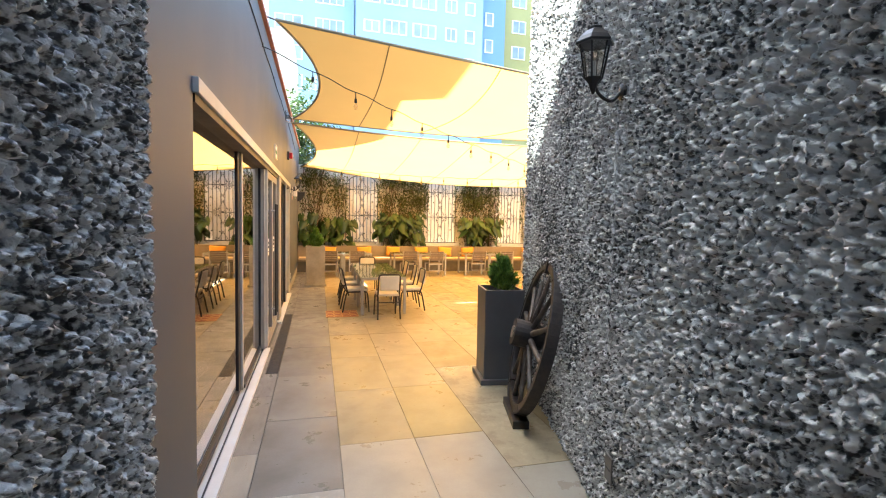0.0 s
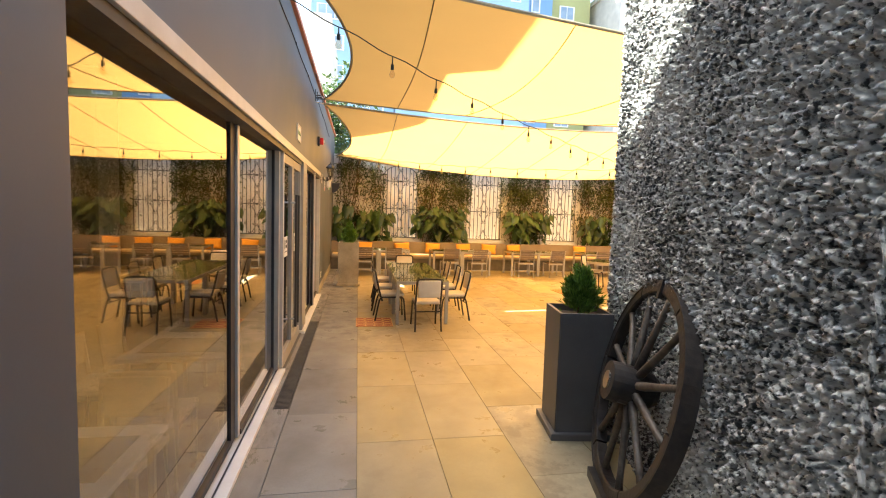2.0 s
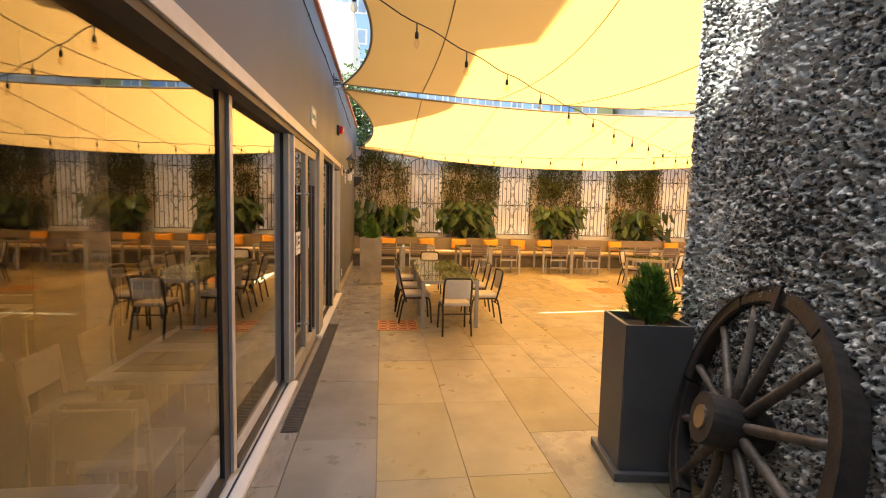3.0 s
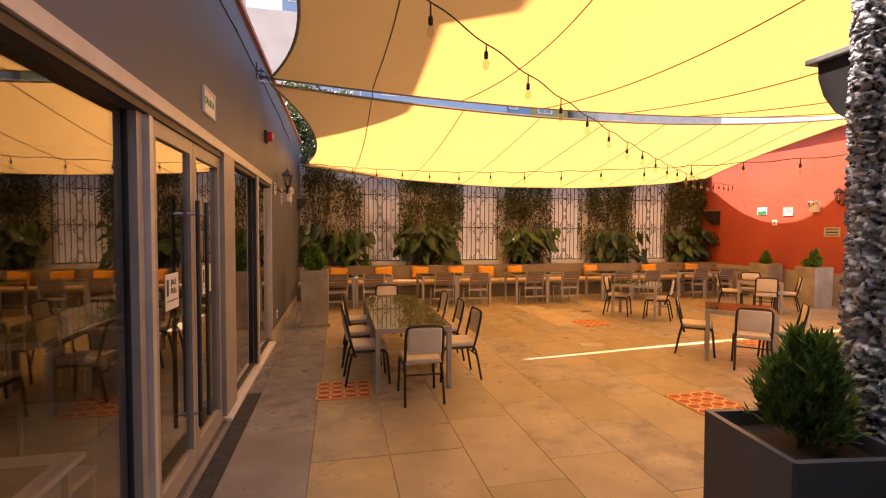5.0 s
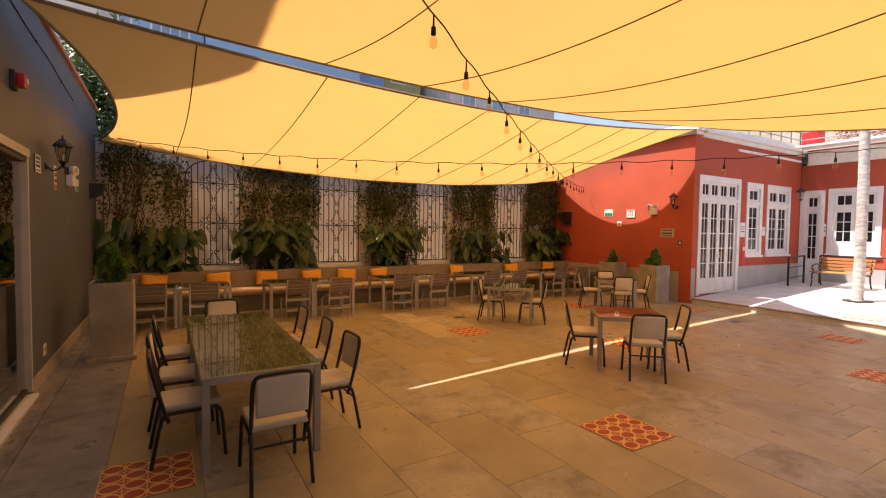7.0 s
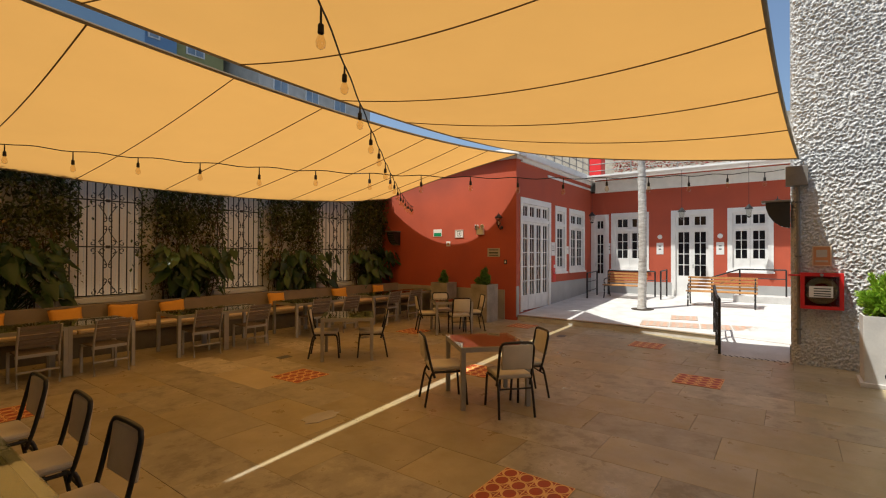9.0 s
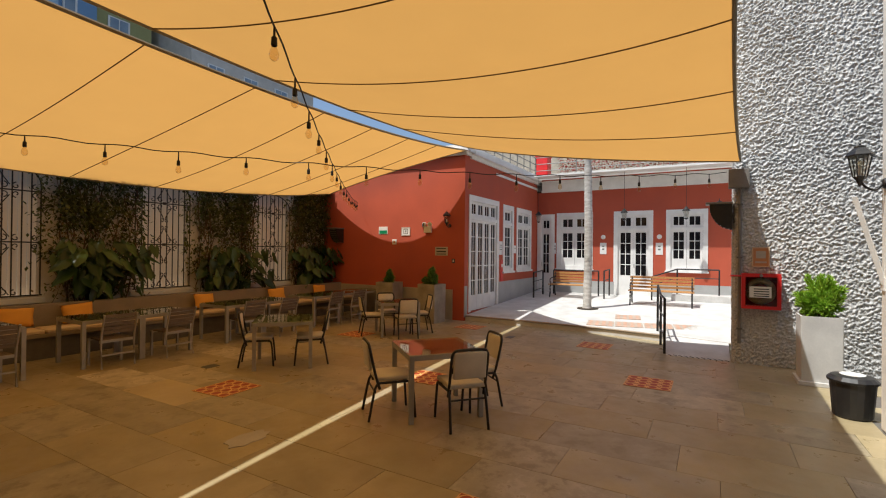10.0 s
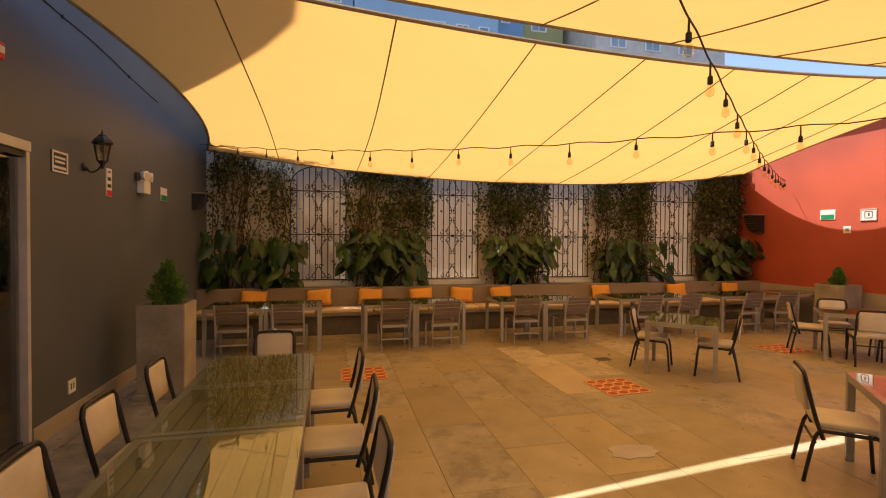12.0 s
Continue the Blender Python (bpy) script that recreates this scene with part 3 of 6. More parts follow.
def left_building():
    # dark wall with the glass front: piers, lintel, end wall
    g0, g1, gt = 3.67, 12.46, 2.62
    bm = bmesh.new()
    box(LEFT - 0.30, LEFT, 2.81, g0, 0, gt, bm)
    box(LEFT - 0.30, LEFT, g1, BACK_Y + 0.3, 0, gt, bm)
    box(LEFT - 0.30, LEFT, 2.81, BACK_Y + 0.3, gt, 4.28, bm)
    structure("wall_left", bm, "greywall", "smooth charcoal painted wall above and beside the glass front", "wall")
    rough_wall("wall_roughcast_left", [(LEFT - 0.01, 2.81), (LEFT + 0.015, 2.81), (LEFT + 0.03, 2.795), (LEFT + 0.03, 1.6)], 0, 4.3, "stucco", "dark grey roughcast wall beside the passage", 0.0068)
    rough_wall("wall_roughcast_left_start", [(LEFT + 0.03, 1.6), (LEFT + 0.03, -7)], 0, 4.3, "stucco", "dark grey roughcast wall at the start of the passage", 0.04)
    bm = box(LEFT - 0.30, LEFT - 0.02, -7, 2.80, 0, 4.28)
    structure("wall_left_core", bm, "greywall", "grey wall body behind the roughcast", "wall")
    bm = box(LEFT - 0.36, LEFT + 0.045, -7, BACK_Y + 0.3, 4.285, 4.345)
    structure("coping_left", bm, "coping", "thin terracotta coping on the dark wall", "coping")
    bm = box(LEFT - 0.002, LEFT + 0.012, 12.50, 16.9, 0, 0.17)
    structure("baseboard_left", bm, "cream_dado", "beige skirting at the foot of the dark wall", "skirting")
    # the upper storeys, set back behind the coping; unseen outline cut to shade the sails
    bm = bmesh.new()
    prof = [(-12.0, 4.2), (16.5, 4.2), (15.68, 7.56), (14.82, 11.05), (14.51, 11.98), (14.11, UPPER_TOP), (-12.0, UPPER_TOP)]
    ends = [[bm.verts.new((x, y, z)) for y, z in prof] for x in (-9.0, -0.55)]
    bm.faces.new(ends[0]), bm.faces.new(ends[1][::-1])
    for i in range(len(prof)):
        j = (i + 1) % len(prof)
        bm.faces.new((ends[0][i], ends[1][i], ends[1][j], ends[0][j]))
    box(-9.0, -0.55, 16.5, 18.5, 4.2, 4.6, bm)
    # Unseen height steps, added to fit the shadow edges on wall and sail.
    box(-9.0, -0.55, -12.0, 9.6, UPPER_TOP, 13.1, bm)
    box(-9.0, -0.55, 9.6, 11.80, UPPER_TOP, 14.0, bm)
    box(-6.0, -0.1, 24.0, 30.0, 0, 10.4, bm)
    structure("shading_storeys", bm, "palewall", "pale upper storeys behind the dark wall, unseen outline shaped to shade the sails", "building")
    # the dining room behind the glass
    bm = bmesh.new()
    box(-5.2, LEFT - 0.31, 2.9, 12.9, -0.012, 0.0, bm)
    structure("interior_floor", bm, "interior_floor", "dining room floor, dimness put into its dark brown colour", "floor")
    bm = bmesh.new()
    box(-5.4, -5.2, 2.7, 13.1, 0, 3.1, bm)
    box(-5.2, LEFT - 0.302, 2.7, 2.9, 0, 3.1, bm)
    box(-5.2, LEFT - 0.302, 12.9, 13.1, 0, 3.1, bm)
    structure("interior_walls", bm, "interior_wall", "dining room walls, dimness put into their brown colour", "wall")
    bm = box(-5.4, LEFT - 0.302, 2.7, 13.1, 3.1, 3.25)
    structure("interior_ceiling", bm, "interior_wall", "dining room ceiling, dimness put into its brown colour", "ceiling")


UPPER_TOP = 12.2
right_block()
left_building()


def pierced(x0, x1, z0, z1, holes, thick=0.22):
    """A wall slab with rectangular openings, built of solid blocks, in x and z, its outside at y = 0."""
    bm = bmesh.new()
    xs = sorted({x0, x1, *[h[0] for h in holes], *[h[1] for h in holes]})
    for a, b in zip(xs, xs[1:]):
        cuts = sorted([(h[2], h[3]) for h in holes if h[0] <= a and b <= h[1]])
        z = z0
        for c, d in cuts:
            if c > z:
                box(a, b, 0, thick, z, c, bm)
            z = d
        if z < z1:
            box(a, b, 0, thick, z, z1, bm)
    return bm


NICHES = ((2.04, 3.19), (4.96, 6.20), (7.83, 9.04), (10.83, 12.07))


def back_wall():
    bm = box(LEFT - 0.3, 1.9, BACK_Y, BACK_Y + 0.25, 0, 3.7)
    # Height to 4.9 is added unseen behind the sail to block the sun.
    body = pierced(1.9, RED_X + 0.5, 0.0, 4.9, [(a, b, 0.97, 3.44) for a, b in NICHES], 0.25)
    for v in body.verts:
        v.co.y += BACK_Y
    merge(bm, body)
    structure("wall_back", bm, "whitewall", "limewashed garden wall behind the iron grilles and vines", "wall")
    for k, (a, b) in enumerate(NICHES):
        win = thing("window_%d" % (6 + k), "garden wall opening closed with white translucent boards", "window", kind="structure")
        n = 9
        for i in range(n):
            x = a + (b - a) * i / n
            part("board", box(x + 0.003, x + (b - a) / n - 0.003, BACK_Y + 0.10, BACK_Y + 0.112, 0.97, 3.44), "board", win)
    bm = box(LEFT, RED_X, 17.48, 17.62, 0, 0.86, bevel=0.012)
    structure("planter_wall", bm, "benchwall", "low cement wall of the planting bed, back of the long bench", "wall")
    bm = box(LEFT, RED_X, 17.62, BACK_Y, 0.5, 0.74)
    structure("planting_bed", bm, "soil", "dark soil of the bed along the garden wall", "soil")


def red_house():
    bm = bmesh.new()
    # wall with the disc of light
    box(RED_X, RED_X + 0.25, RED_Y, BACK_Y + 0.25, 0, HOUSE_TOP - 0.25, bm)
    box(RED_X + 0.25, 13.72, RED_Y + 0.002, RED_Y + 0.2, 0, 0.01, bm)
    structure("wall_red_side", bm, "red", "terracotta red side wall of the house", "wall")
    bm = box(RED_X - 0.02, RED_X, RED_Y + 0.35, 17.48, 0, 0.82)
    structure("dado_side", bm, "cream_dado", "beige dado band along the red wall", "dado")
    # wall with the glazed double door: cut round its openings
    holes = [(13.82, 15.80, 0.2, 3.36), (16.22, 17.05, 1.24, 3.31), (17.40, 18.80, 1.24, 3.31)]
    bm = pierced(RED_X + 0.25, FAR_X, 0.0, HOUSE_TOP - 0.25, holes)
    for v in bm.verts:
        x, y, z = v.co
        v.co = (x, RED_Y + y, z)
    structure("wall_red_front", bm, "red", "terracotta red front wall with tall white doors and windows", "wall")
    bm = bmesh.new()
    for a, b in ((RED_X - 0.015, 13.70), (15.82, FAR_X)):
        box(a, b, RED_Y - 0.02, RED_Y - 0.001, 0.1, 0.93, bm)
    structure("dado_front", bm, "grey_dado", "pale grey dado below the red wall", "dado")
    holes = [(9.15, 10.33, 0.36, 3.25), (7.55, 8.68, 1.30, 3.25), (11.12, 12.34, 1.28, 3.25), (12.52, 13.10, 0.36, 3.22)]
    bm = pierced(2.0, RED_Y, 0.0, 4.09, holes)
    for v in bm.verts:
        x, y, z = v.co
        v.co = (FAR_X + y, x, z)
    structure("wall_red_far", bm, "red", "terracotta red far wall of the patio with white joinery", "wall")
    bm = bmesh.new()
    for a, b in ((2.0, 9.13), (10.35, 12.5)):
        box(FAR_X - 0.02, FAR_X - 0.001, a, b, 0.3, 0.86, bm)
    structure("dado_far", bm, "grey_dado", "grey dado of the far red wall", "dado")
    # cornices
    bm = bmesh.new()
    box(RED_X - 0.06, RED_X + 0.25, RED_Y - 0.06, BACK_Y + 0.2, 4.45, 4.53, bm)
    box(RED_X - 0.16, RED_X + 0.25, RED_Y - 0.16, BACK_Y + 0.2, 4.53, 4.62, bm)
    box(RED_X - 0.10, RED_X + 0.25, RED_Y - 0.10, BACK_Y + 0.2, 4.62, HOUSE_TOP + 0.03, bm)
    structure("cornice_side", bm, "white", "white moulded cornice over the red side wall", "cornice")
    bm = bmesh.new()
    box(RED_X + 0.26, FAR_X + 0.3, RED_Y - 0.06, RED_Y + 0.2, 4.40, 4.50, bm)
    box(RED_X + 0.26, FAR_X + 0.3, RED_Y - 0.18, RED_Y + 0.2, 4.50, 4.60, bm)
    box(RED_X + 0.26, FAR_X + 0.3, RED_Y - 0.10, RED_Y + 0.2, 4.60, 4.72, bm)
    box(15.6, FAR_X - 0.02, RED_Y - 0.03, RED_Y - 0.003, 4.20, 4.27, bm)
    structure("cornice_front", bm, "white", "white moulded cornice over the red front wall", "cornice")
    bm = bmesh.new()
    box(FAR_X - 0.08, FAR_X + 0.2, 2.0, RED_Y - 0.19, 4.09, 4.16, bm)
    box(FAR_X - 0.02, FAR_X + 0.2, 2.0, RED_Y - 0.19, 4.16, 4.44, bm)
    box(FAR_X - 0.06, FAR_X + 0.2, 2.0, RED_Y - 0.19, 4.44, 4.52, bm)
    box(FAR_X - 0.20, FAR_X + 0.2, 2.0, RED_Y - 0.19, 4.56, 4.70, bm)
    structure("cornice_far", bm, "white", "broad white cornice band of the far wall", "cornice")
    bm = box(FAR_X - 0.05, FAR_X + 0.2, 2.0, RED_Y - 0.19, 4.52, 4.56)
    structure("cornice_stripe", bm, "red", "thin red stripe in the white cornice", "cornice")
    bm = bmesh.new()
    box(RED_X + 0.25, FAR_X + 9, RED_Y + 0.2, BACK_Y + 6, 4.5, 4.66, bm)
    box(FAR_X + 0.2, FAR_X + 9, 0, RED_Y + 0.2, 4.5, 4.66, bm)
    structure("roof_terrace", bm, "palewall", "flat roof terrace of the red house", "roof")
    bm = box(FAR_X + 4.2, FAR_X + 4.5, 0, BACK_Y + 6, 4.66, 7.2)
    structure("terrace_wall", bm, "planter", "grey wall at the back of the roof terrace", "wall")
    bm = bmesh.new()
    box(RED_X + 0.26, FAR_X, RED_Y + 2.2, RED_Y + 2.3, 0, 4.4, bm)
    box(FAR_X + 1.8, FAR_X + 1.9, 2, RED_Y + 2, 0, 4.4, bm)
    structure("rooms_behind", bm, "interior_wall", "walls behind the glazed doors, dimness put into their colour", "wall")


back_wall()
red_house()


def fire_wall():
    x = 11.85
    rough_wall("wall_roughcast_fire", [(x + 0.55, 7.09), (x + 0.1, 7.09), (x + 0.02, 7.06), (x, 6.98), (x, 5.16)], 0, 6.6, "stucco_sunlit", "grey roughcast wall with the hose cabinet, colour lightened for sunlight", 0.013, 0.013)
    bm = box(x + 0.04, 12.45, 5.16, 7.05, -0.05, 6.58)
    structure("wall_fire_core", bm, "palewall", "grey wall body behind the roughcast", "wall")
    bm = box(x - 0.02, x + 0.6, -3, 5.155, -0.05, 6.0)
    structure("wall_cream", bm, "whitewall", "smooth cream wall beyond the roughcast", "wall")
    bm = box(-1, 14, -8.3, -8, 0, 6)
    structure("wall_south", bm, "palewall", "plain wall closing the passage", "wall")
    bm = box(6.6, 12.4, -3.2, -3.0, 0, 6)
    structure("wall_yard", bm, "palewall", "plain wall closing the side yard", "wall")
    bm = box(12.95, FAR_X + 1, 1.8, 2.0, 0, 5)
    structure("wall_patio_end", bm, "palewall", "plain wall closing the patio", "wall")


fire_wall()


# ---- shade sails ----
def sail(name, corners, bows, seams, label):
    """A four-cornered sail, its edges hollowed by bows (vectors at the middle of each edge)."""
    A, B, C, D = [Vector(c) for c in corners]      # A-B near edge, D-C far edge, u along A to B, v from A to D
    bAB, bBC, bDC, bAD = [Vector(b) for b in bows]

    def edge(p, q, b, t):
        return p.lerp(q, t) + b * (4 * t * (1 - t))

    def at(u, v):
        c0, c1 = edge(A, B, bAB, u), edge(D, C, bDC, u)
        d0, d1 = edge(A, D, bAD, v), edge(B, C, bBC, v)
        bil = A.lerp(B, u).lerp(D.lerp(C, u), v)
        return c0.lerp(c1, v) + d0.lerp(d1, u) - bil
    nu, nv = 48, 28
    top = thing(name, label, "shade sail", "shade sails")
    bm = bmesh.new()
    g = [[bm.verts.new(at(i / nu, j / nv)) for j in range(nv + 1)] for i in range(nu + 1)]
    for i in range(nu):
        for j in range(nv):
            bm.faces.new((g[i][j], g[i + 1][j], g[i + 1][j + 1], g[i][j + 1]))
    part("cloth", bm, "sail", top, "yellow translucent cloth", smooth=True)
    for k, (u0, um, u1) in enumerate(seams):
        pts = [at(u0 + (u1 - u0) * j / 24 + (um - (u0 + u1) / 2) * 4 * (j / 24) * (1 - j / 24), j / 24) + Vector((0, 0, -0.006)) for j in range(25)]
        part("seam", tube(pts, 0.008, sides=4), "seam", top)
    rim = [at(i / 40, 0) for i in range(40)] + [at(1, i / 24) for i in range(24)] + [at(1 - i / 40, 1) for i in range(40)] + [at(0, 1 - i / 24) for i in range(24)]
    part("edge_webbing", tube(rim, 0.020, sides=6, closed=True), "webbing", top, "dark stitched edge")
    for c, e in zip((A, B, C, D), ((1, 1), (-1, 1), (-1, -1), (1, -1))):
        inner = at(0.5, 0.5)
        out = (c - inner).normalized()
        part("corner_shackle", tube([c + out * -0.05, c + out * 0.16], 0.014, sides=6), "steel", top, "steel shackle")
    return at


SAIL_FRONT = sail("shade_sail", [(0.52, 7.25, 4.36), (11.72, 7.00, 3.42), (13.25, 12.92, 4.57), (0.52, 11.60, 3.985)],
                  [(0, 0.16, 0.0), (-0.85, 0, -0.25), (0, -0.01, -0.27), (0.55, 0, 0.0)],
                  [((a - 0.52) / 11.2, (b - 1.07) / 10.565, (c - 0.52) / 12.73) for a, b, c in ((1.98, 2.05, 1.95), (3.62, 3.80, 3.38), (5.46, 5.45, 4.88), (7.0, 7.08, 6.45), (8.58, 8.60, 8.05), (10.08, 9.95, 9.75))], "yellow fabric shade sail stretched over the middle of the courtyard")
SAIL_BACK = sail("shade_sail", [(0.52, 11.56, 3.89), (13.35, 13.02, 4.52), (13.42, 17.95, 3.62), (0.46, 17.95, 3.60)],
                 [(0, 0.10, -0.32), (-0.55, 0, -0.12), (0, -0.22, -0.46), (0.50, 0, -0.05)],
                 [((a - 0.52) / 12.83, (b - 1.06) / 11.78, (c - 0.46) / 12.96) for a, b, c in ((1.95, 2.02, 1.85), (3.45, 3.53, 3.40), (4.88, 4.95, 4.93), (6.26, 6.30, 6.45), (7.60, 7.85, 7.98), (8.93, 9.20, 9.55), (10.25, 10.60, 11.0), (11.60, 11.95, 12.4))], "yellow fabric shade sail stretched over the back of the courtyard")


# ---- glass front ----
def glass_front():
    top = thing("window_1", "long aluminium shop front of tall clear panes with a double door", "glass front", kind="structure")
    y0, y1, zt = 3.67, 12.46, 2.62
    x0, x1 = LEFT - 0.17, LEFT + 0.012
    part("head_rail", box(x0, x1 + 0.02, y0, y1, zt - 0.07, zt + 0.015, bevel=0.004), "alu_pale", top)
    part("head_gasket", box(x0 + 0.01, x1 - 0.004, y0 + 0.02, y1 - 0.02, zt - 0.12, zt - 0.071), "darkframe", top)
    part("sill_rail", box(LEFT - 0.045, LEFT + 0.03, y0, 7.63, 0.0, 0.035, bevel=0.004), "white", top)
    part("sill_track", box(x0, LEFT - 0.049, y0, 7.63, 0.0, 0.022, bevel=0.003), "white", top)
    part("track_gasket", box(LEFT - 0.068, LEFT - 0.056, y0 + 0.02, 7.6, 0.0225, 0.028), "darkframe", top)
    part("sill_rail", box(x0, x1 + 0.055, 9.28, y1, 0.0, 0.035, bevel=0.004), "white", top)
    for a, b, mat, back, front in ((3.655, 3.69, "alu_pale", 0.17, 0.03), (5.80, 5.92, "darkframe", 0.135, 0.10), (5.92, 5.985, "alu_pale", 0.14, 0.08),
                                   (7.475, 7.49, "darkframe", 0.11, 0.075), (7.49, 7.578, "alu", 0.115, 0.03), (7.578, 7.635, "alu_pale", 0.115, -0.004), (9.26, 9.70, "alu", 0.065, -0.03),
                                   (11.05, 11.09, "darkframe", 0.03, -0.012), (11.09, 11.17, "alu_pale", 0.065, -0.03), (12.415, 12.46, "alu_pale", 0.065, -0.02)):
        part("mullion", box(LEFT - back, LEFT - front, a, b, 0.06, zt - 0.07, bevel=0.003), mat, top)
    for a, b, set_in in ((3.69, 5.80, 0.115), (5.985, 7.475, 0.09), (9.70, 11.05, 0.04), (11.17, 12.415, 0.04)):
        p = part("pane", box(LEFT - set_in - 0.01, LEFT - set_in, a, b, 0.06, zt - 0.07), "glass", top)
        p.visible_shadow = False
        part("glazing_bead", box(LEFT - set_in - 0.015, LEFT - set_in + 0.02, a, b, 0.06, 0.10), "darkframe", top)
    return top


def glass_door(y0, y1, handle_y, sticker):
    top = thing("door_1", "glazed aluminium door leaf with a tall steel pull bar, closed", "door", kind="structure")
    x0, x1 = LEFT - 0.07, LEFT - 0.01
    part("frame_top", box(x0, x1, y0, y1, 2.40, 2.50), "alu", top)
    part("frame_foot", box(x0, x1, y0, y1, 0.015, 0.16), "alu", top)
    for a in (y0, y1 - 0.07):
        part("stile", box(x0, x1, a, a + 0.07, 0.16, 2.40), "alu", top)
    p = part("pane", box(LEFT - 0.045, LEFT - 0.035, y0 + 0.07, y1 - 0.07, 0.16, 2.40), "glass", top)
    p.visible_shadow = False
    bar = part("pull_bar", tube([(LEFT + 0.05, handle_y, 0.35), (LEFT + 0.05, handle_y, 2.05)], 0.016, sides=10), "darkframe", top, "tall dark pull bar")
    for z in (0.45, 1.95):
        part("standoff", tube([(LEFT - 0.02, handle_y, z), (LEFT + 0.05, handle_y, z)], 0.012, sides=8), "steel", bar)
    st = part("sticker", box(LEFT - 0.034, LEFT - 0.031, sticker - 0.125, sticker + 0.125, 1.295, 1.535), "sign", top, "white push and pull notice")
    words("JALE", 0.055, "ink", st, pose(LEFT - 0.029, sticker + 0.025, 1.475) @ WALL_X)
    words("PULL", 0.055, "ink", st, pose(LEFT - 0.029, sticker + 0.025, 1.415) @ WALL_X)
    part("print_line", box(LEFT - 0.0305, LEFT - 0.029, sticker - 0.10, sticker + 0.10, 1.35, 1.358), "ink", st)
    part("print_figure", box(LEFT - 0.0305, LEFT - 0.029, sticker - 0.105, sticker - 0.07, 1.39, 1.50), "ink", st)


glass_front()
tr = box(LEFT - 0.08, LEFT - 0.0, 7.63, 9.26, 2.50, 2.55)
structure("transom_rail", tr, "alu_pale", "aluminium rail over the double door", "door frame")
glass_door(7.64, 8.44, 8.33, 8.02)
glass_door(8.45, 9.25, 8.56, 8.86)
structure("threshold_door", box(LEFT - 0.1, LEFT + 0.02, 7.58, 9.28, -0.012, 0.012), "steelgrey", "steel door threshold", "threshold")


def drain():
    top = thing("drain_grate", "narrow dark steel slot drain along the glass front", "drain")
    part("frame", box(0.455, 0.60, 6.58, 10.05, -0.012, 0.003), "black", top)
    bm = bmesh.new()
    for k in range(114):
        box(0.465, 0.59, 6.60 + 0.03 * k, 6.614 + 0.03 * k, 0.003, 0.008, bm)
    part("grating", bm, "steelgrey", top)


drain()


# ---- chairs and tables ----
def steel_chair():
    """Stacking dining chair: origin on the floor under the seat's middle, it faces +y."""
    top = thing("dining_chair", "black tubular steel dining chair with cream padded seat and back", "chair", "chairs at the courtyard tables")
    r = 0.0145
    w, d, sh, bh = 0.20, 0.20, 0.44, 0.84
    for s in (-1, 1):
        part("front_leg", tube(curve_pts([(s * w, d - 0.02, sh - 0.03), (s * w, d + 0.02, sh - 0.10), (s * (w + 0.01), d + 0.05, 0.0)], 4), r, sides=8), "black", top, smooth=True)
        part("rear_leg", tube(curve_pts([(s * w, -d + 0.06, sh - 0.03), (s * w, -d, sh - 0.09), (s * (w + 0.01), -d - 0.07, 0.0)], 4), r, sides=8), "black", top, smooth=True)
    part("seat_rail", tube(curve_pts([(-w, d - 0.02, sh - 0.035), (-w, 0, sh - 0.035), (-w, -d + 0.05, sh - 0.035)], 3), r, sides=8), "black", top)
    part("seat_rail", tube(curve_pts([(w, d - 0.02, sh - 0.035), (w, 0, sh - 0.035), (w, -d + 0.05, sh - 0.035)], 3), r, sides=8), "black", top)
    part("stretcher", tube([(-w, -d + 0.0, sh - 0.13), (w, -d + 0.0, sh - 0.13)], 0.010, sides=8), "black", top)
    part("stretcher", tube([(-w, d - 0.03, sh - 0.045), (w, d - 0.03, sh - 0.045)], 0.010, sides=8), "black", top)
    arch = curve_pts([(-w, -d + 0.05, sh - 0.10), (-w, -d - 0.00, sh + 0.06), (-w, -d - 0.055, bh - 0.10), (-w + 0.015, -d - 0.068, bh - 0.03), (-w + 0.07, -d - 0.075, bh),
                      (w - 0.07, -d - 0.075, bh), (w - 0.015, -d - 0.068, bh - 0.03), (w, -d - 0.055, bh - 0.10), (w, -d - 0.00, sh + 0.06), (w, -d + 0.05, sh - 0.10)], 5)
    part("back_frame", tube(arch, r + 0.001, sides=8), "black", top, smooth=True)
    bm = box(-0.205, 0.205, -0.20, 0.225, sh - 0.02, sh + 0.035, bevel=0.022)
    bmesh.ops.bevel(bm, geom=[e for e in bm.edges if e.calc_length() > 0.3], offset=0.006, segments=2, affect="EDGES")
    part("seat", bm, "cream", top, smooth=True)
    m = pose(0, -0.178, 0, 7, 0, 0)
    part("backrest", box(-0.18, 0.18, -0.017, 0.017, 0.545, 0.825, bevel=0.014, m=m), "cream", top, smooth=True)
    return top


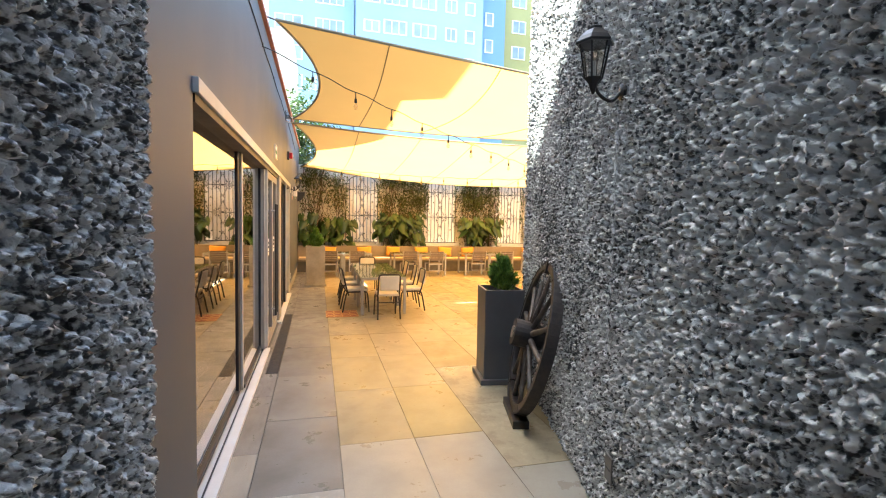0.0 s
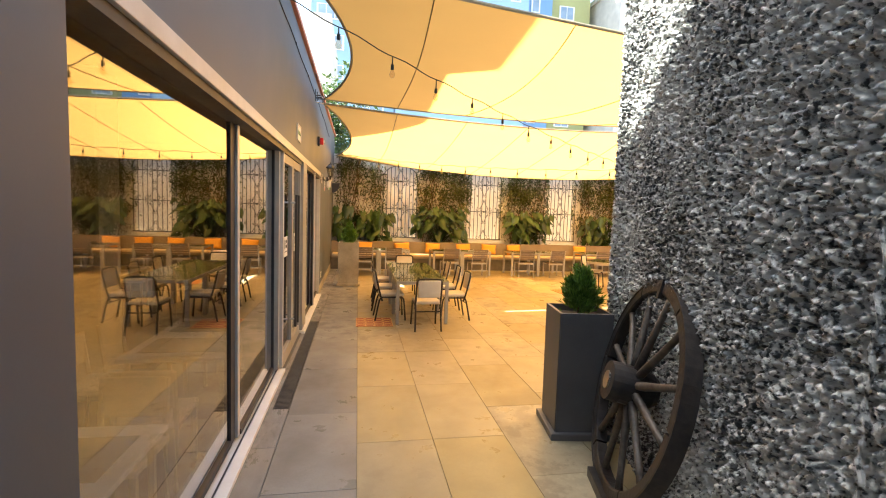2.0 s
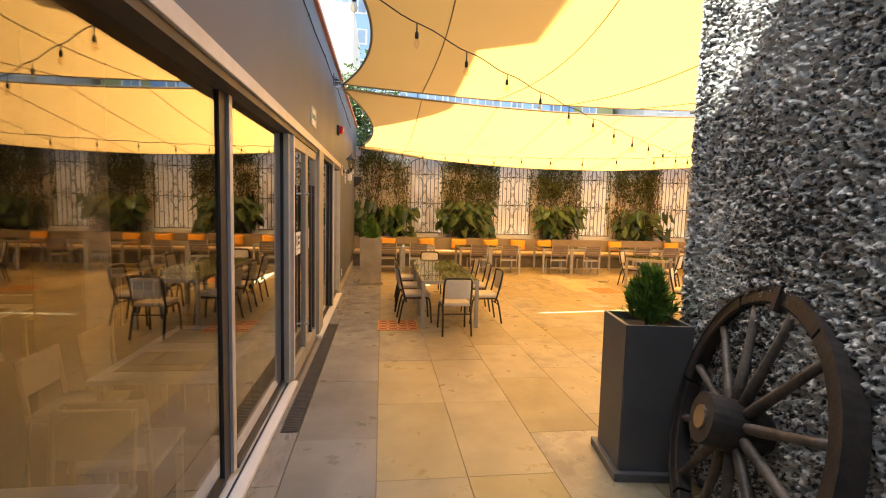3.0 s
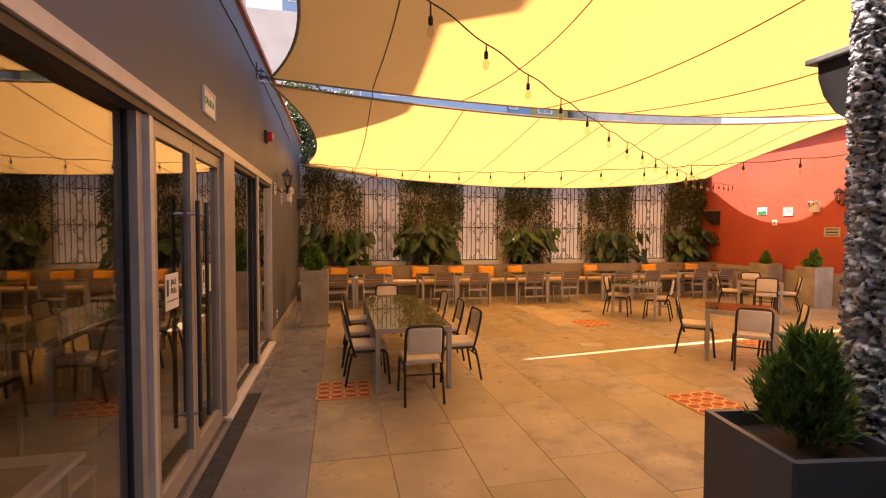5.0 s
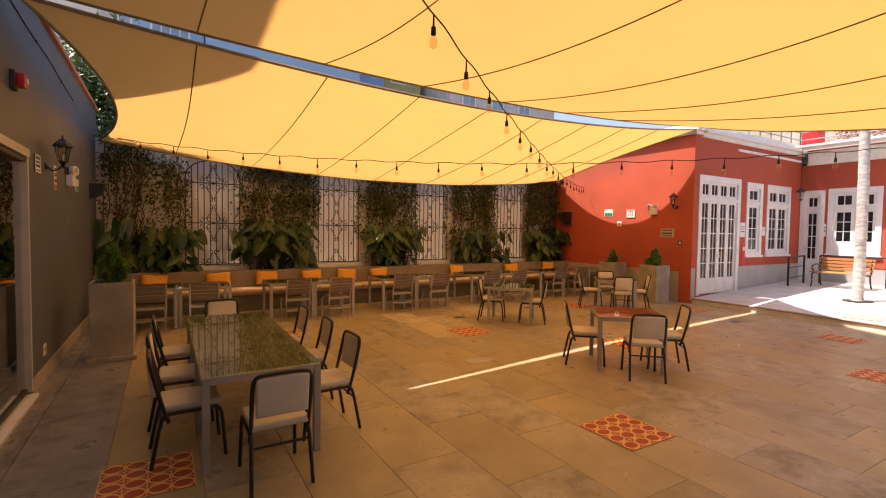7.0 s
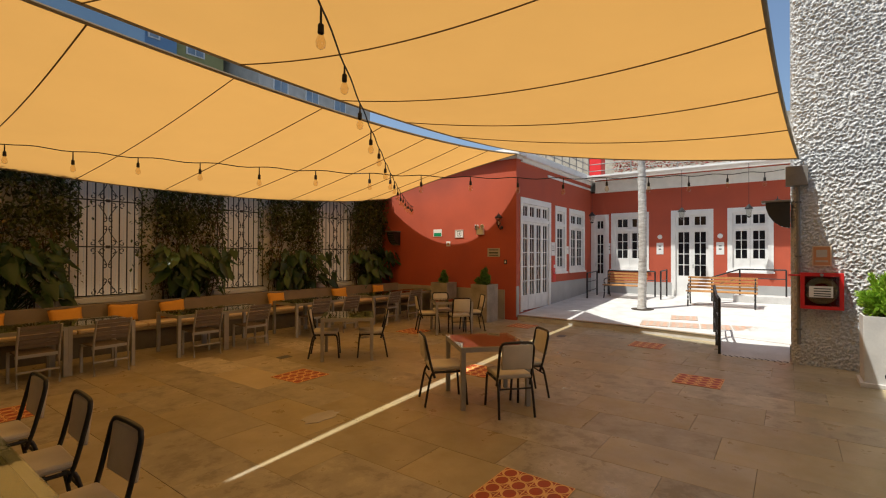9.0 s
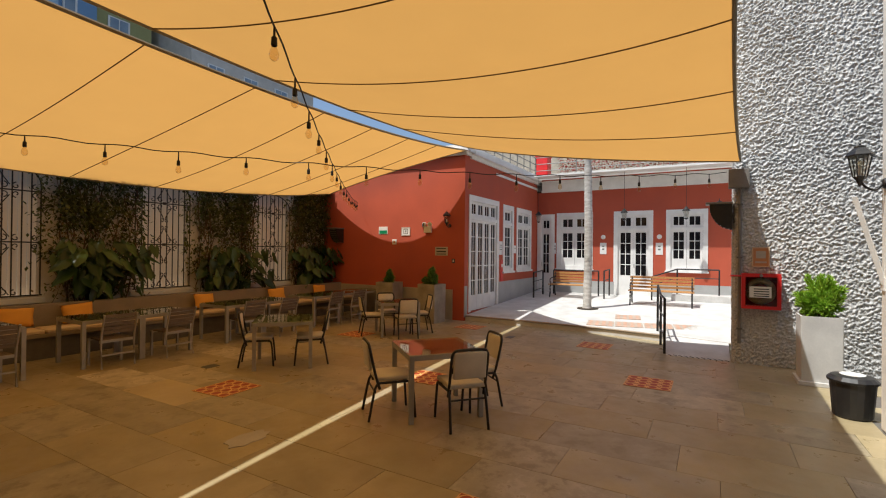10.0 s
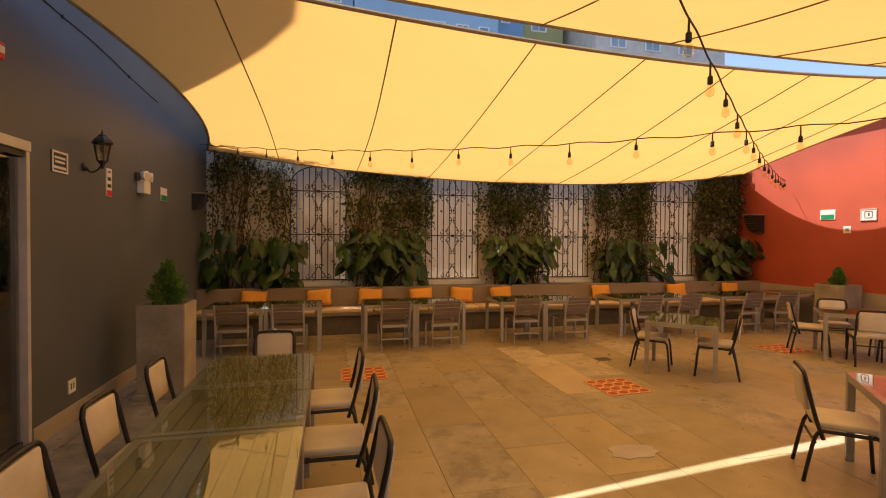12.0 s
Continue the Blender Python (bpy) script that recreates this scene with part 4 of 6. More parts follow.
def slat_chair():
    """Aluminium garden chair with slats across its back: faces +y."""
    top = thing("garden_chair", "grey aluminium garden chair with brown-grey slats", "chair", "chairs along the bench tables")
    w, d, sh, bh = 0.23, 0.22, 0.43, 0.83
    for s in (-1, 1):
        part("front_leg", box(s * w - 0.016, s * w + 0.016, d - 0.03, d + 0.005, 0, sh), "alu", top)
        part("rear_leg", tube([(s * w, -d - 0.03, 0), (s * w, -d + 0.01, sh * 0.8), (s * w, -d - 0.01, sh + 0.1), (s * w, -d - 0.10, bh)], 0.016, sides=6), "alu", top)
    part("seat_rail", box(-w - 0.016, w + 0.016, d - 0.03, d, sh - 0.04, sh), "alu", top)
    part("seat_rail", box(-w - 0.016, w + 0.016, -d, -d + 0.03, sh - 0.04, sh), "alu", top)
    part("stretcher", box(-w, w, -d - 0.02, -d + 0.005, 0.19, 0.215), "alu", top)
    for k in range(6):
        y = -d + 0.035 + k * 0.07
        part("seat_slat", box(-w + 0.017, w - 0.017, y, y + 0.06, sh - 0.012, sh + 0.006), "slat", top)
    for k in range(5):
        z = 0.53 + k * 0.062
        y = -d - 0.01 - 0.09 * (z - 0.53) / 0.30
        part("back_slat", box(-w + 0.015, w - 0.015, y - 0.008, y + 0.008, z, z + 0.052), "slat", top)
    return top


def cafe_table(size, height, top_mat, label, group="square tables", across=0.0):
    """Square table: aluminium frame, slatted top under a pane of glass."""
    top = thing("cafe_table", label, "table", group)
    h, f = size / 2, 0.055
    for sx in (-1, 1):
        for sy in (-1, 1):
            part("leg", box(sx * h, sx * (h - f), sy * h, sy * (h - f), 0, height - 0.02, bevel=0.004), "alu", top)
    for s in (-1, 1):
        part("apron", box(-h + f, h - f, s * h, s * (h - 0.05), height - 0.075, height - 0.02), "alu", top)
        part("apron", box(s * h, s * (h - 0.05), -h + f, h - f, height - 0.075, height - 0.02), "alu", top)
    if top_mat == "redtop":
        part("tabletop", box(-h + 0.05, h - 0.05, -h + 0.05, h - 0.05, height - 0.045, height - 0.022), "redtop", top, "red-brown panel")
    else:
        n = 8
        wd = (size - 0.10) / n
        for k in range(n):
            x = -h + 0.05 + k * wd
            part("top_slat", box(x + 0.003, x + wd - 0.003, -h + 0.05, h - 0.05, height - 0.045, height - 0.022), "tableslat", top)
    part("glass_top", box(-h - 0.004, h + 0.004, -h - 0.004, h + 0.004, height - 0.018, height - 0.008, bevel=0.003), "tableglass", top, "pane of greenish glass").visible_shadow = False
    return top


CHAIR, GARDEN = steel_chair(), slat_chair()
TABLE = cafe_table(0.88, 0.75, "slat", "square aluminium table with a slatted top under greenish glass")
TABLE_RED = cafe_table(0.86, 0.75, "redtop", "square aluminium table with a red-brown top under glass")
first = {}


def place(ob, m):
    """The first use moves the built one, each later use copies it."""
    if ob.name not in first:
        first[ob.name] = 1
        ob.matrix_basis = m
        return ob
    return copy_thing(ob, m)


# three tables pushed together, with chairs round them
for k in range(3):
    place(TABLE, pose(2.295, 10.20 + 0.90 * k, 0, 0, 0, 0 if k != 1 else 180))
for x, y, a in ((2.33, 9.56, 1), (2.30, 12.78, 179), (2.90, 10.22, 92), (2.92, 11.08, 88), (2.88, 11.95, 91), (1.79, 10.27, -88), (1.77, 11.06, -92), (1.79, 11.95, -90)):
    place(CHAIR, pose(x, y, 0, 0, 0, a))


def diagonal(front_left, front_right, table, sides):
    a, b = Vector((*front_left, 0)), Vector((*front_right, 0))
    d = (b - a).normalized()
    nrm = Vector((-d.y, d.x, 0))
    turn = math.degrees(math.atan2(d.y, d.x))
    c = a.lerp(b, 0.5) + nrm * 0.43
    place(table, pose(c.x, c.y, 0, 0, 0, turn))
    for s, off, push in sides:
        if s == "front":
            p, r = c - nrm * push + d * off, turn
        elif s == "back":
            p, r = c + nrm * push + d * off, turn + 180
        elif s == "left":
            p, r = c - d * push + nrm * off, turn - 90
        else:
            p, r = c + d * push + nrm * off, turn + 90
        place(CHAIR, pose(p.x, p.y, 0, 0, 0, r))


diagonal((6.56, 10.19), (7.22, 9.61), TABLE_RED, [("front", 0.12, 0.52), ("left", 0.0, 0.55), ("right", 0.05, 0.52)])
diagonal((7.15, 13.42), (7.75, 12.84), TABLE, [("left", 0.05, 0.40), ("right", 0.0, 0.42)])
diagonal((10.43, 13.50), (11.03, 12.94), TABLE_RED, [("front", 0.10, 0.48), ("left", 0.0, 0.55), ("right", 0.05, 0.52), ("back", -0.12, 0.52)])

# the row along the bench
for k, x in enumerate((1.38, 2.28, 3.86, 4.74, 6.28, 7.14, 8.70, 9.56, 11.02, 11.88)):
    place(TABLE, pose(x, 16.09, 0, 0, 0, 90))
    place(GARDEN, pose(x + (0.02, -0.03, 0.05, 0.0, -0.03, 0.04)[k % 6], 15.62 + (0.05, 0.0, 0.03, -0.03)[k % 4], 0, 0, 0, (2, -3, 1, 4, -2)[k % 5]))
place(TABLE, pose(12.95, 16.1, 0, 0, 0, 90))


def bench():
    top = thing("long_bench", "long cement bench with beige seat pads and a tiled front", "bench")
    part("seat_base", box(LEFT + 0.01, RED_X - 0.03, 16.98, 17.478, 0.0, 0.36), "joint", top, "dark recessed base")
    part("seat_slab", box(LEFT + 0.01, RED_X - 0.03, 16.93, 17.478, 0.36, 0.42, bevel=0.008), "benchwall", top)
    x = LEFT + 0.05
    while x < RED_X - 1.0:
        part("seat_pad", box(x, x + 1.06, 16.94, 17.45, 0.42, 0.485, bevel=0.02), "seatpad", top, smooth=True)
        x += 1.09


def pillow():
    top = thing("cushion", "orange scatter cushion leaning on the bench back", "cushion", "orange cushions")
    bm = bmesh.new()
    n = 10
    g = {}
    for s in (-1, 1):
        for i in range(n + 1):
            for j in range(n + 1):
                u, v = 2 * i / n - 1, 2 * j / n - 1
                th = 0.065 * max(0.0, (1 - u ** 4) * (1 - v ** 4)) ** 0.5
                pinch = 1 - 0.06 * (1 - abs(u * v))
                g[s, i, j] = bm.verts.new((0.25 * u * pinch, s * th, 0.16 * v * pinch))
        for i in range(n):
            for j in range(n):
                bm.faces.new((g[s, i, j], g[s, i + 1, j], g[s, i + 1, j + 1], g[s, i, j + 1]))
    bmesh.ops.remove_doubles(bm, verts=bm.verts, dist=0.0005)
    part("cover", bm, "orange", top, smooth=True)
    return top


bench()
PILLOW = pillow()
for k, x in enumerate((1.43, 2.64, 3.66, 4.70, 5.58, 6.46, 8.90, 10.90, 12.46)):
    place(PILLOW, pose(x, 17.34 - 0.02 * (k % 2), 0.685, -18 + (k % 3) * 4, (3, -4, 2, -2)[k % 4], (4, -6, 2)[k % 3]))


# ---- white joinery of the red house ----
def joinery(name, w, h, leaves, cols, rows, transom, panel, at, label, category, proud=0.05):
    """A white door or window: casing, glazed transom, leaves of small dark panes. Faces -y, x from 0 to w, z from 0 to h."""
    top = thing(name, label, category, at=at, kind="structure")
    c = 0.10
    bm = bmesh.new()
    box(-0.04, c, -proud, 0.12, 0, h + 0.06, bm)
    box(w - c, w + 0.04, -proud, 0.12, 0, h + 0.06, bm)
    box(c, w - c, -proud, 0.12, h - c, h + 0.06, bm)
    box(c, w - c, -proud + 0.01, 0.12, h - c - transom - 0.09, h - c - transom, bm)
    if category == "window":
        box(c, w - c, -proud, 0.12, 0, c, bm)
        box(-0.07, w + 0.07, -proud - 0.04, 0.1, -0.06, 0.0, bm)
    part("casing", bm, "white", top)
    z0, z1 = (c if category == "window" else 0.02), h - c - transom - 0.09
    lw = (w - 2 * c) / leaves
    for k in range(leaves):
        x0 = c + k * lw + 0.004
        x1 = x0 + lw - 0.008
        for nm, a, b, rr, pan in (("leaf", z0, z1, rows, panel), ("transom_light", h - c - transom, h - c, 1, 0)):
            st = 0.075
            bm = bmesh.new()
            box(x0, x0 + st, 0, 0.045, a, b, bm), box(x1 - st, x1, 0, 0.045, a, b, bm)
            box(x0 + st, x1 - st, 0, 0.045, b - 0.07, b, bm)
            foot = a + max(pan, 0.07)
            box(x0 + st, x1 - st, 0.002, 0.043, a, foot, bm)
            gx0, gx1, gz0, gz1 = x0 + st, x1 - st, foot, b - 0.07
            for i in range(1, cols):
                xm = gx0 + (gx1 - gx0) * i / cols
                box(xm - 0.011, xm + 0.011, 0.004, 0.04, gz0, gz1, bm)
            for j in range(1, rr):
                zm = gz0 + (gz1 - gz0) * j / rr
                box(gx0, gx1, 0.006, 0.038, zm - 0.011, zm + 0.011, bm)
            lf = part(nm, bm, "white", top)
            for i in range(cols):
                for j in range(rr):
                    pw, ph = (gx1 - gx0) / cols, (gz1 - gz0) / rr
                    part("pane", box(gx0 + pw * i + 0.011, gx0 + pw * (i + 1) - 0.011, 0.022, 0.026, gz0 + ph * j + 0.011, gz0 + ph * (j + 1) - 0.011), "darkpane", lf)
            if nm == "leaf" and category == "door" and k == leaves // 2:
                part("handle", tube([(x0 + 0.035, -0.05, 1.0), (x0 + 0.035, -0.05, 1.14)], 0.012, sides=6), "steel", lf, "small steel handle")


joinery("door_2", 1.98, 3.16, 4, 2, 5, 0.42, 0.42, pose(13.82, RED_Y + 0.03, 0.2), "tall white double door of many narrow panes under a transom", "door")
joinery("window_2", 0.83, 2.07, 1, 2, 4, 0.40, 0.0, pose(16.22, RED_Y + 0.03, 1.24), "narrow white casement window with small panes", "window")
joinery("window_3", 1.40, 2.07, 2, 2, 4, 0.40, 0.0, pose(17.40, RED_Y + 0.03, 1.24), "white casement window with small panes and a transom", "window")
joinery("door_3", 1.18, 2.89, 2, 2, 4, 0.42, 0.72, pose(FAR_X + 0.03, 10.33, 0.36, 0, 0, -90), "white double door with glazed upper panels and a transom", "door")
joinery("window_4", 1.13, 1.95, 2, 2, 3, 0.42, 0.30, pose(FAR_X + 0.03, 8.68, 1.30, 0, 0, -90), "white casement window with a transom in the red wall", "window")
joinery("window_5", 1.22, 1.97, 2, 2, 3, 0.42, 0.30, pose(FAR_X + 0.03, 12.34, 1.28, 0, 0, -90), "white casement window with a transom in the red wall", "window")
joinery("door_4", 0.58, 2.86, 1, 2, 4, 0.42, 0.72, pose(FAR_X + 0.03, 13.08, 0.36, 0, 0, -90), "narrow white door with glazed panels in the corner", "door")


# ---- iron grilles on the garden wall ----
def scroll(cx, cz, r, turn, flip, bm, y):
    pts = []
    for k in range(15):
        a = turn + flip * k * 0.42
        rr = r * (1 - k / 19)
        pts.append((cx + rr * math.cos(a), y, cz + rr * math.sin(a)))
    tube(pts, 0.010, bm, sides=5)


def grille(x0, x1):
    top = thing("window_grille", "black wrought-iron grille with scrolls and an arched head", "grille", "iron grilles on the garden wall")
    y, z0, z1 = BACK_Y - 0.075, 0.97, 3.0
    w = x1 - x0
    n = 9
    for k in range(n + 1):
        x = x0 + w * k / n
        u = 2 * k / n - 1
        zt = z1 + 0.42 * math.sqrt(max(0, 1 - u * u)) * 0.9
        part("bar", tube([(x, y, z0), (x, y, zt)], 0.012, sides=5), "iron", top)
    for z in (z0, 1.94, 2.87):
        part("cross_rail", box(x0 - 0.03, x1 + 0.03, y - 0.012, y + 0.012, z - 0.012, z + 0.012), "iron", top)
    arch = [(x0 + w / 2 - w / 2 * math.cos(a), y, z1 + 0.40 * math.sin(a)) for a in [math.pi * k / 16 for k in range(17)]]
    part("arch_bar", tube(arch, 0.014, sides=5), "iron", top)
    cx, yf = (x0 + x1) / 2, y - 0.016

    def curl(*args):
        bm = bmesh.new()
        scroll(*args, bm, yf)
        part("scroll", bm, "iron", top)
    for zc in (1.94, 2.87):
        for t in (-1, 1):
            for q in (-1, 1):
                part("lozenge_bar", tube(curve_pts([(cx + q * 0.012, yf, zc + t * 0.36), (cx + q * 0.06, yf, zc + t * 0.25), (cx + q * 0.165, yf, zc + t * 0.09)], 3), 0.009, sides=5), "iron", top)
                curl(cx + q * 0.055, zc + t * 0.39, 0.045, -t * math.pi / 2, -q * t)
                curl(cx + q * 0.085, zc + t * 0.075, 0.062, math.pi / 2 * t, -q * t)
                curl(cx + q * 0.255, zc + t * 0.075, 0.062, math.pi / 2 * t, q * t)
                curl(cx + q * (w / 2 - 0.085), zc + t * 0.07, 0.055, math.pi / 2 * t, q * t)
        part("collar", box(cx - 0.035, cx + 0.035, yf - 0.012, yf + 0.004, zc - 0.03, zc + 0.03), "iron", top)
    for q in (-1, 1):
        part("lozenge_bar", tube([(cx + q * 0.012, yf, z0 + 0.27), (cx + q * 0.17, yf, z0 + 0.03)], 0.009, sides=5), "iron", top)
        for args in ((cx + q * 0.05, z0 + 0.30, 0.045, -math.pi / 2, -q), (cx + q * 0.085, z0 + 0.075, 0.06, math.pi / 2, -q), (cx + q * 0.24, z0 + 0.065, 0.055, math.pi / 2, q)):
            curl(*args)
    for x in (x0 + 0.02, x1 - 0.02):
        part("bracket", box(x - 0.012, x + 0.012, y, BACK_Y + 0.001, 1.93, 1.95), "iron", top)
        part("bracket", box(x - 0.012, x + 0.012, y, BACK_Y + 0.001, 2.86, 2.88), "iron", top)
    structure("niche_sill", box(x0 - 0.08, x1 + 0.08, BACK_Y - 0.09, BACK_Y - 0.002, 0.82, 0.93, bevel=0.01), "white", "white painted sill under an iron grille", "sill")


for a, b in NICHES:
    grille(a, b)


# ---- planting ----
def leaves_mesh(bm, spots, size, droop, rng):
    """Small pointed leaves, each two bent quads."""
    for p in spots:
        s = size * rng.uniform(0.6, 1.3)
        yaw, pit = rng.uniform(0, 2 * math.pi), rng.uniform(-0.4, 0.4) + droop
        m = Matrix.Translation(p) @ Euler((rng.uniform(-0.7, 0.7), pit, yaw)).to_matrix().to_4x4()
        v = [bm.verts.new(m @ Vector(c)) for c in ((0, 0, 0), (s * 0.5, s * 0.26, -s * 0.06), (s, 0, -s * 0.16), (s * 0.5, -s * 0.26, -s * 0.06), (s * 0.5, 0, 0.03 * s))]
        bm.faces.new((v[0], v[4], v[1])), bm.faces.new((v[4], v[2], v[1])), bm.faces.new((v[0], v[3], v[4])), bm.faces.new((v[3], v[2], v[4]))


def vine(x0, x1, seed, bare, high=4.0, density=1.0):
    rng = random.Random(seed)
    top = thing("climbing_vine", "dense green climbing vine with bare brown stems on the garden wall", "vine", "vines on the garden wall")
    for k in range(26):
        x = rng.uniform(x0, x1)
        z = 0.75
        pts = [(x, BACK_Y - 0.1, z)]
        while z < 3.5:
            z += 0.22
            x = min(max(x + rng.uniform(-0.09, 0.09), x0 - 0.1), x1 + 0.1)
            pts.append((x, BACK_Y - rng.uniform(0.03, 0.22), z))
        part("stem", tube(pts, rng.uniform(0.005, 0.014), sides=4), "stem", top)
    spots, dry = [], []
    for k in range(int(135 * density)):
        cx, cz = rng.uniform(x0, x1), high - (high - 1.0) * rng.random() ** 1.25
        if cz < 2.4 and rng.random() < bare:
            n, tgt = 16, dry
        else:
            n, tgt = 46, spots
        r = rng.uniform(0.10, 0.24)
        d = rng.uniform(0.08, 0.34) if cz > 2.2 else rng.uniform(0.05, 0.22)
        for j in range(n):
            tgt.append(Vector((cx + rng.gauss(0, r), BACK_Y - abs(rng.gauss(d, 0.08)), cz + rng.gauss(0, r))))
    for k in range(7):
        x = rng.choice((x0, x1)) + rng.uniform(-0.25, 0.25)
        z = rng.uniform(1.7, 2.4)
        while z < 3.4:
            for j in range(3):
                spots.append(Vector((x + rng.gauss(0, 0.035), BACK_Y - rng.uniform(0.1, 0.2), z + rng.uniform(-0.04, 0.04))))
            z += 0.055
            x += rng.uniform(-0.015, 0.015)
    spots = [p for p in spots if p.z < high and LEFT + 0.05 < p.x < RED_X - 0.04]
    dry = [p for p in dry if LEFT + 0.05 < p.x < RED_X - 0.04]
    bm = bmesh.new()
    leaves_mesh(bm, spots, 0.095, 0.5, rng)
    part("foliage", bm, "vine", top)
    bm = bmesh.new()
    leaves_mesh(bm, dry, 0.07, 0.7, rng)
    part("dry_foliage", bm, "dryvine", top, "withered brown leaves")


for k, (a, b, c) in enumerate(((0.62, 1.95, 0.7), (3.30, 4.85, 0.5), (6.32, 7.72, 0.45), (9.14, 10.70, 0.5), (12.15, 13.40, 0.4))):
    vine(a, b, 20 + k, c, 4.9 if k == 0 else 4.0, 0.6 if k == 0 else 1.0)


def ear_leaf():
    """One heart-shaped blade, folded along its rib, hanging from its stalk at the origin."""
    bm = bmesh.new()
    half = ((0.0, 0.10), (0.08, 0.16), (0.145, 0.09), (0.16, -0.02), (0.13, -0.16), (0.075, -0.30), (0.0, -0.46))
    rib = [bm.verts.new((0, -0.02 * (k % 2), z)) for k, z in enumerate((0.02, 0.02, 0.0, -0.08, -0.18, -0.30, -0.44))]
    for s in (-1, 1):
        e = [bm.verts.new((s * x, 0.055 * (x / 0.19) + 0.02 * math.sin(z * 30), z)) for x, z in half[1:-1]]
        bm.faces.new((rib[0], e[0], e[1]) if s > 0 else (rib[0], e[1], e[0]))
        for k in range(1, len(e) - 1):
            q = (rib[k], e[k], e[k + 1], rib[k + 1])
            bm.faces.new(q if s > 0 else q[::-1])
        bm.faces.new((rib[1], rib[0], e[1]) if s > 0 else (rib[0], rib[1], e[1]))
        q = (rib[4], e[4], rib[6], rib[5])
        bm.faces.new(q if s > 0 else q[::-1])
    me = bpy.data.meshes.new("leaf")
    bm.normal_update()
    bm.to_mesh(me)
    bm.free()
    me.materials.append(M["bigleaf"])
    for f in me.polygons:
        f.use_smooth = True
    return me


EAR = ear_leaf()


def ear_plant(x, spread, n, seed, high):
    rng = random.Random(seed)
    top = thing("elephant_ear", "elephant-ear plant with large glossy green leaves in the bed", "plant", "elephant-ear plants")
    for k in range(int(n * 1.75)):
        bx = x + rng.uniform(-0.25, 0.25) * spread
        tip = Vector((x + rng.uniform(-1.15, 1.15) * spread, BACK_Y - rng.uniform(0.22, 0.85), 0.95 + (high + 0.22) * rng.random() ** 0.8))
        base = Vector((bx, BACK_Y - rng.uniform(0.15, 0.45), 0.72))
        mid = base.lerp(tip, 0.55) + Vector((0, 0, 0.16))
        part("stalk", tube(curve_pts([base, mid, tip], 4), 0.010, sides=5), "bigleaf", top)
        lf = new("leaf", EAR)
        lf.parent = top
        s = rng.uniform(0.40, 0.95)
        lean = math.degrees(math.atan2(tip.x - x, 0.6)) * 0.6
        lf.matrix_basis = pose(*tip, rng.uniform(-55, 5), rng.uniform(-25, 25) - lean * 0.4, lean + rng.uniform(-35, 35)) @ Matrix.Diagonal((s, s, s, 1))


for k, (x, sp, n, hi) in enumerate(((0.75, 0.30, 12, 0.75), (1.75, 0.55, 28, 0.62), (3.95, 0.75, 42, 0.85), (7.05, 0.72, 38, 0.78), (10.0, 0.78, 38, 0.70), (12.75, 0.62, 32, 0.80))):
    ear_plant(x, sp, n, 50 + k, hi)


def sprays(bm, rng, n, height, radius, size, z0, cone=True):
    """Plumes of small flat sprays: an upright conifer of uneven plumes, or a round bush."""
    plumes = []
    for k in range(34 if cone else 44):
        a, u = rng.uniform(0, 2 * math.pi), rng.random()
        r = radius * (1 - u * 0.85 if cone else 1.0) * rng.uniform(0.45, 1.12)
        if cone:
            tip = Vector((r * math.cos(a), r * math.sin(a), height * (0.22 + 0.78 * u) * rng.uniform(0.85, 1.05)))
            foot = Vector((0.25 * tip.x, 0.25 * tip.y, max(0.0, tip.z - height * 0.42)))
        else:
            el = math.asin(rng.uniform(-0.85, 1.0))
            tip = Vector((r * math.cos(a) * math.cos(el), r * math.sin(a) * math.cos(el), height * 0.5 + height * 0.5 * rng.uniform(0.8, 1.1) * math.sin(el)))
            foot = Vector((0.2 * tip.x, 0.2 * tip.y, height * 0.3))
        plumes.append((foot, tip))
    for k in range(n):
        foot, tip = plumes[k % len(plumes)]
        t = rng.random() ** 0.7
        wide = (0.032 if cone else 0.045) * (1.15 - 0.8 * t)
        p = foot.lerp(tip, t) + Vector((rng.gauss(0, wide), rng.gauss(0, wide), z0 + rng.gauss(0, wide)))
        out = ((tip - foot).normalized() + Vector((rng.gauss(0, 0.35), rng.gauss(0, 0.35), 0.35 + rng.gauss(0, 0.25)))).normalized()
        side = out.cross(Vector((rng.gauss(0, 1), rng.gauss(0, 1), rng.gauss(0, 1)))).normalized()
        s = size * rng.uniform(0.6, 1.3)
        for q in (-0.5, 0.0, 0.5):
            d = (out + side * q).normalized()
            nrm = d.cross(side + Vector((0, 0, rng.uniform(-0.5, 0.5)))).normalized() * (s * (0.10 if cone else 0.14))
            c = p + d * s * (0.25 if q else 0)
            bm.faces.new([bm.verts.new(v) for v in (c - nrm * 0.6, c + d * s * 0.55 - nrm, c + d * s, c + d * s * 0.55 + nrm)])


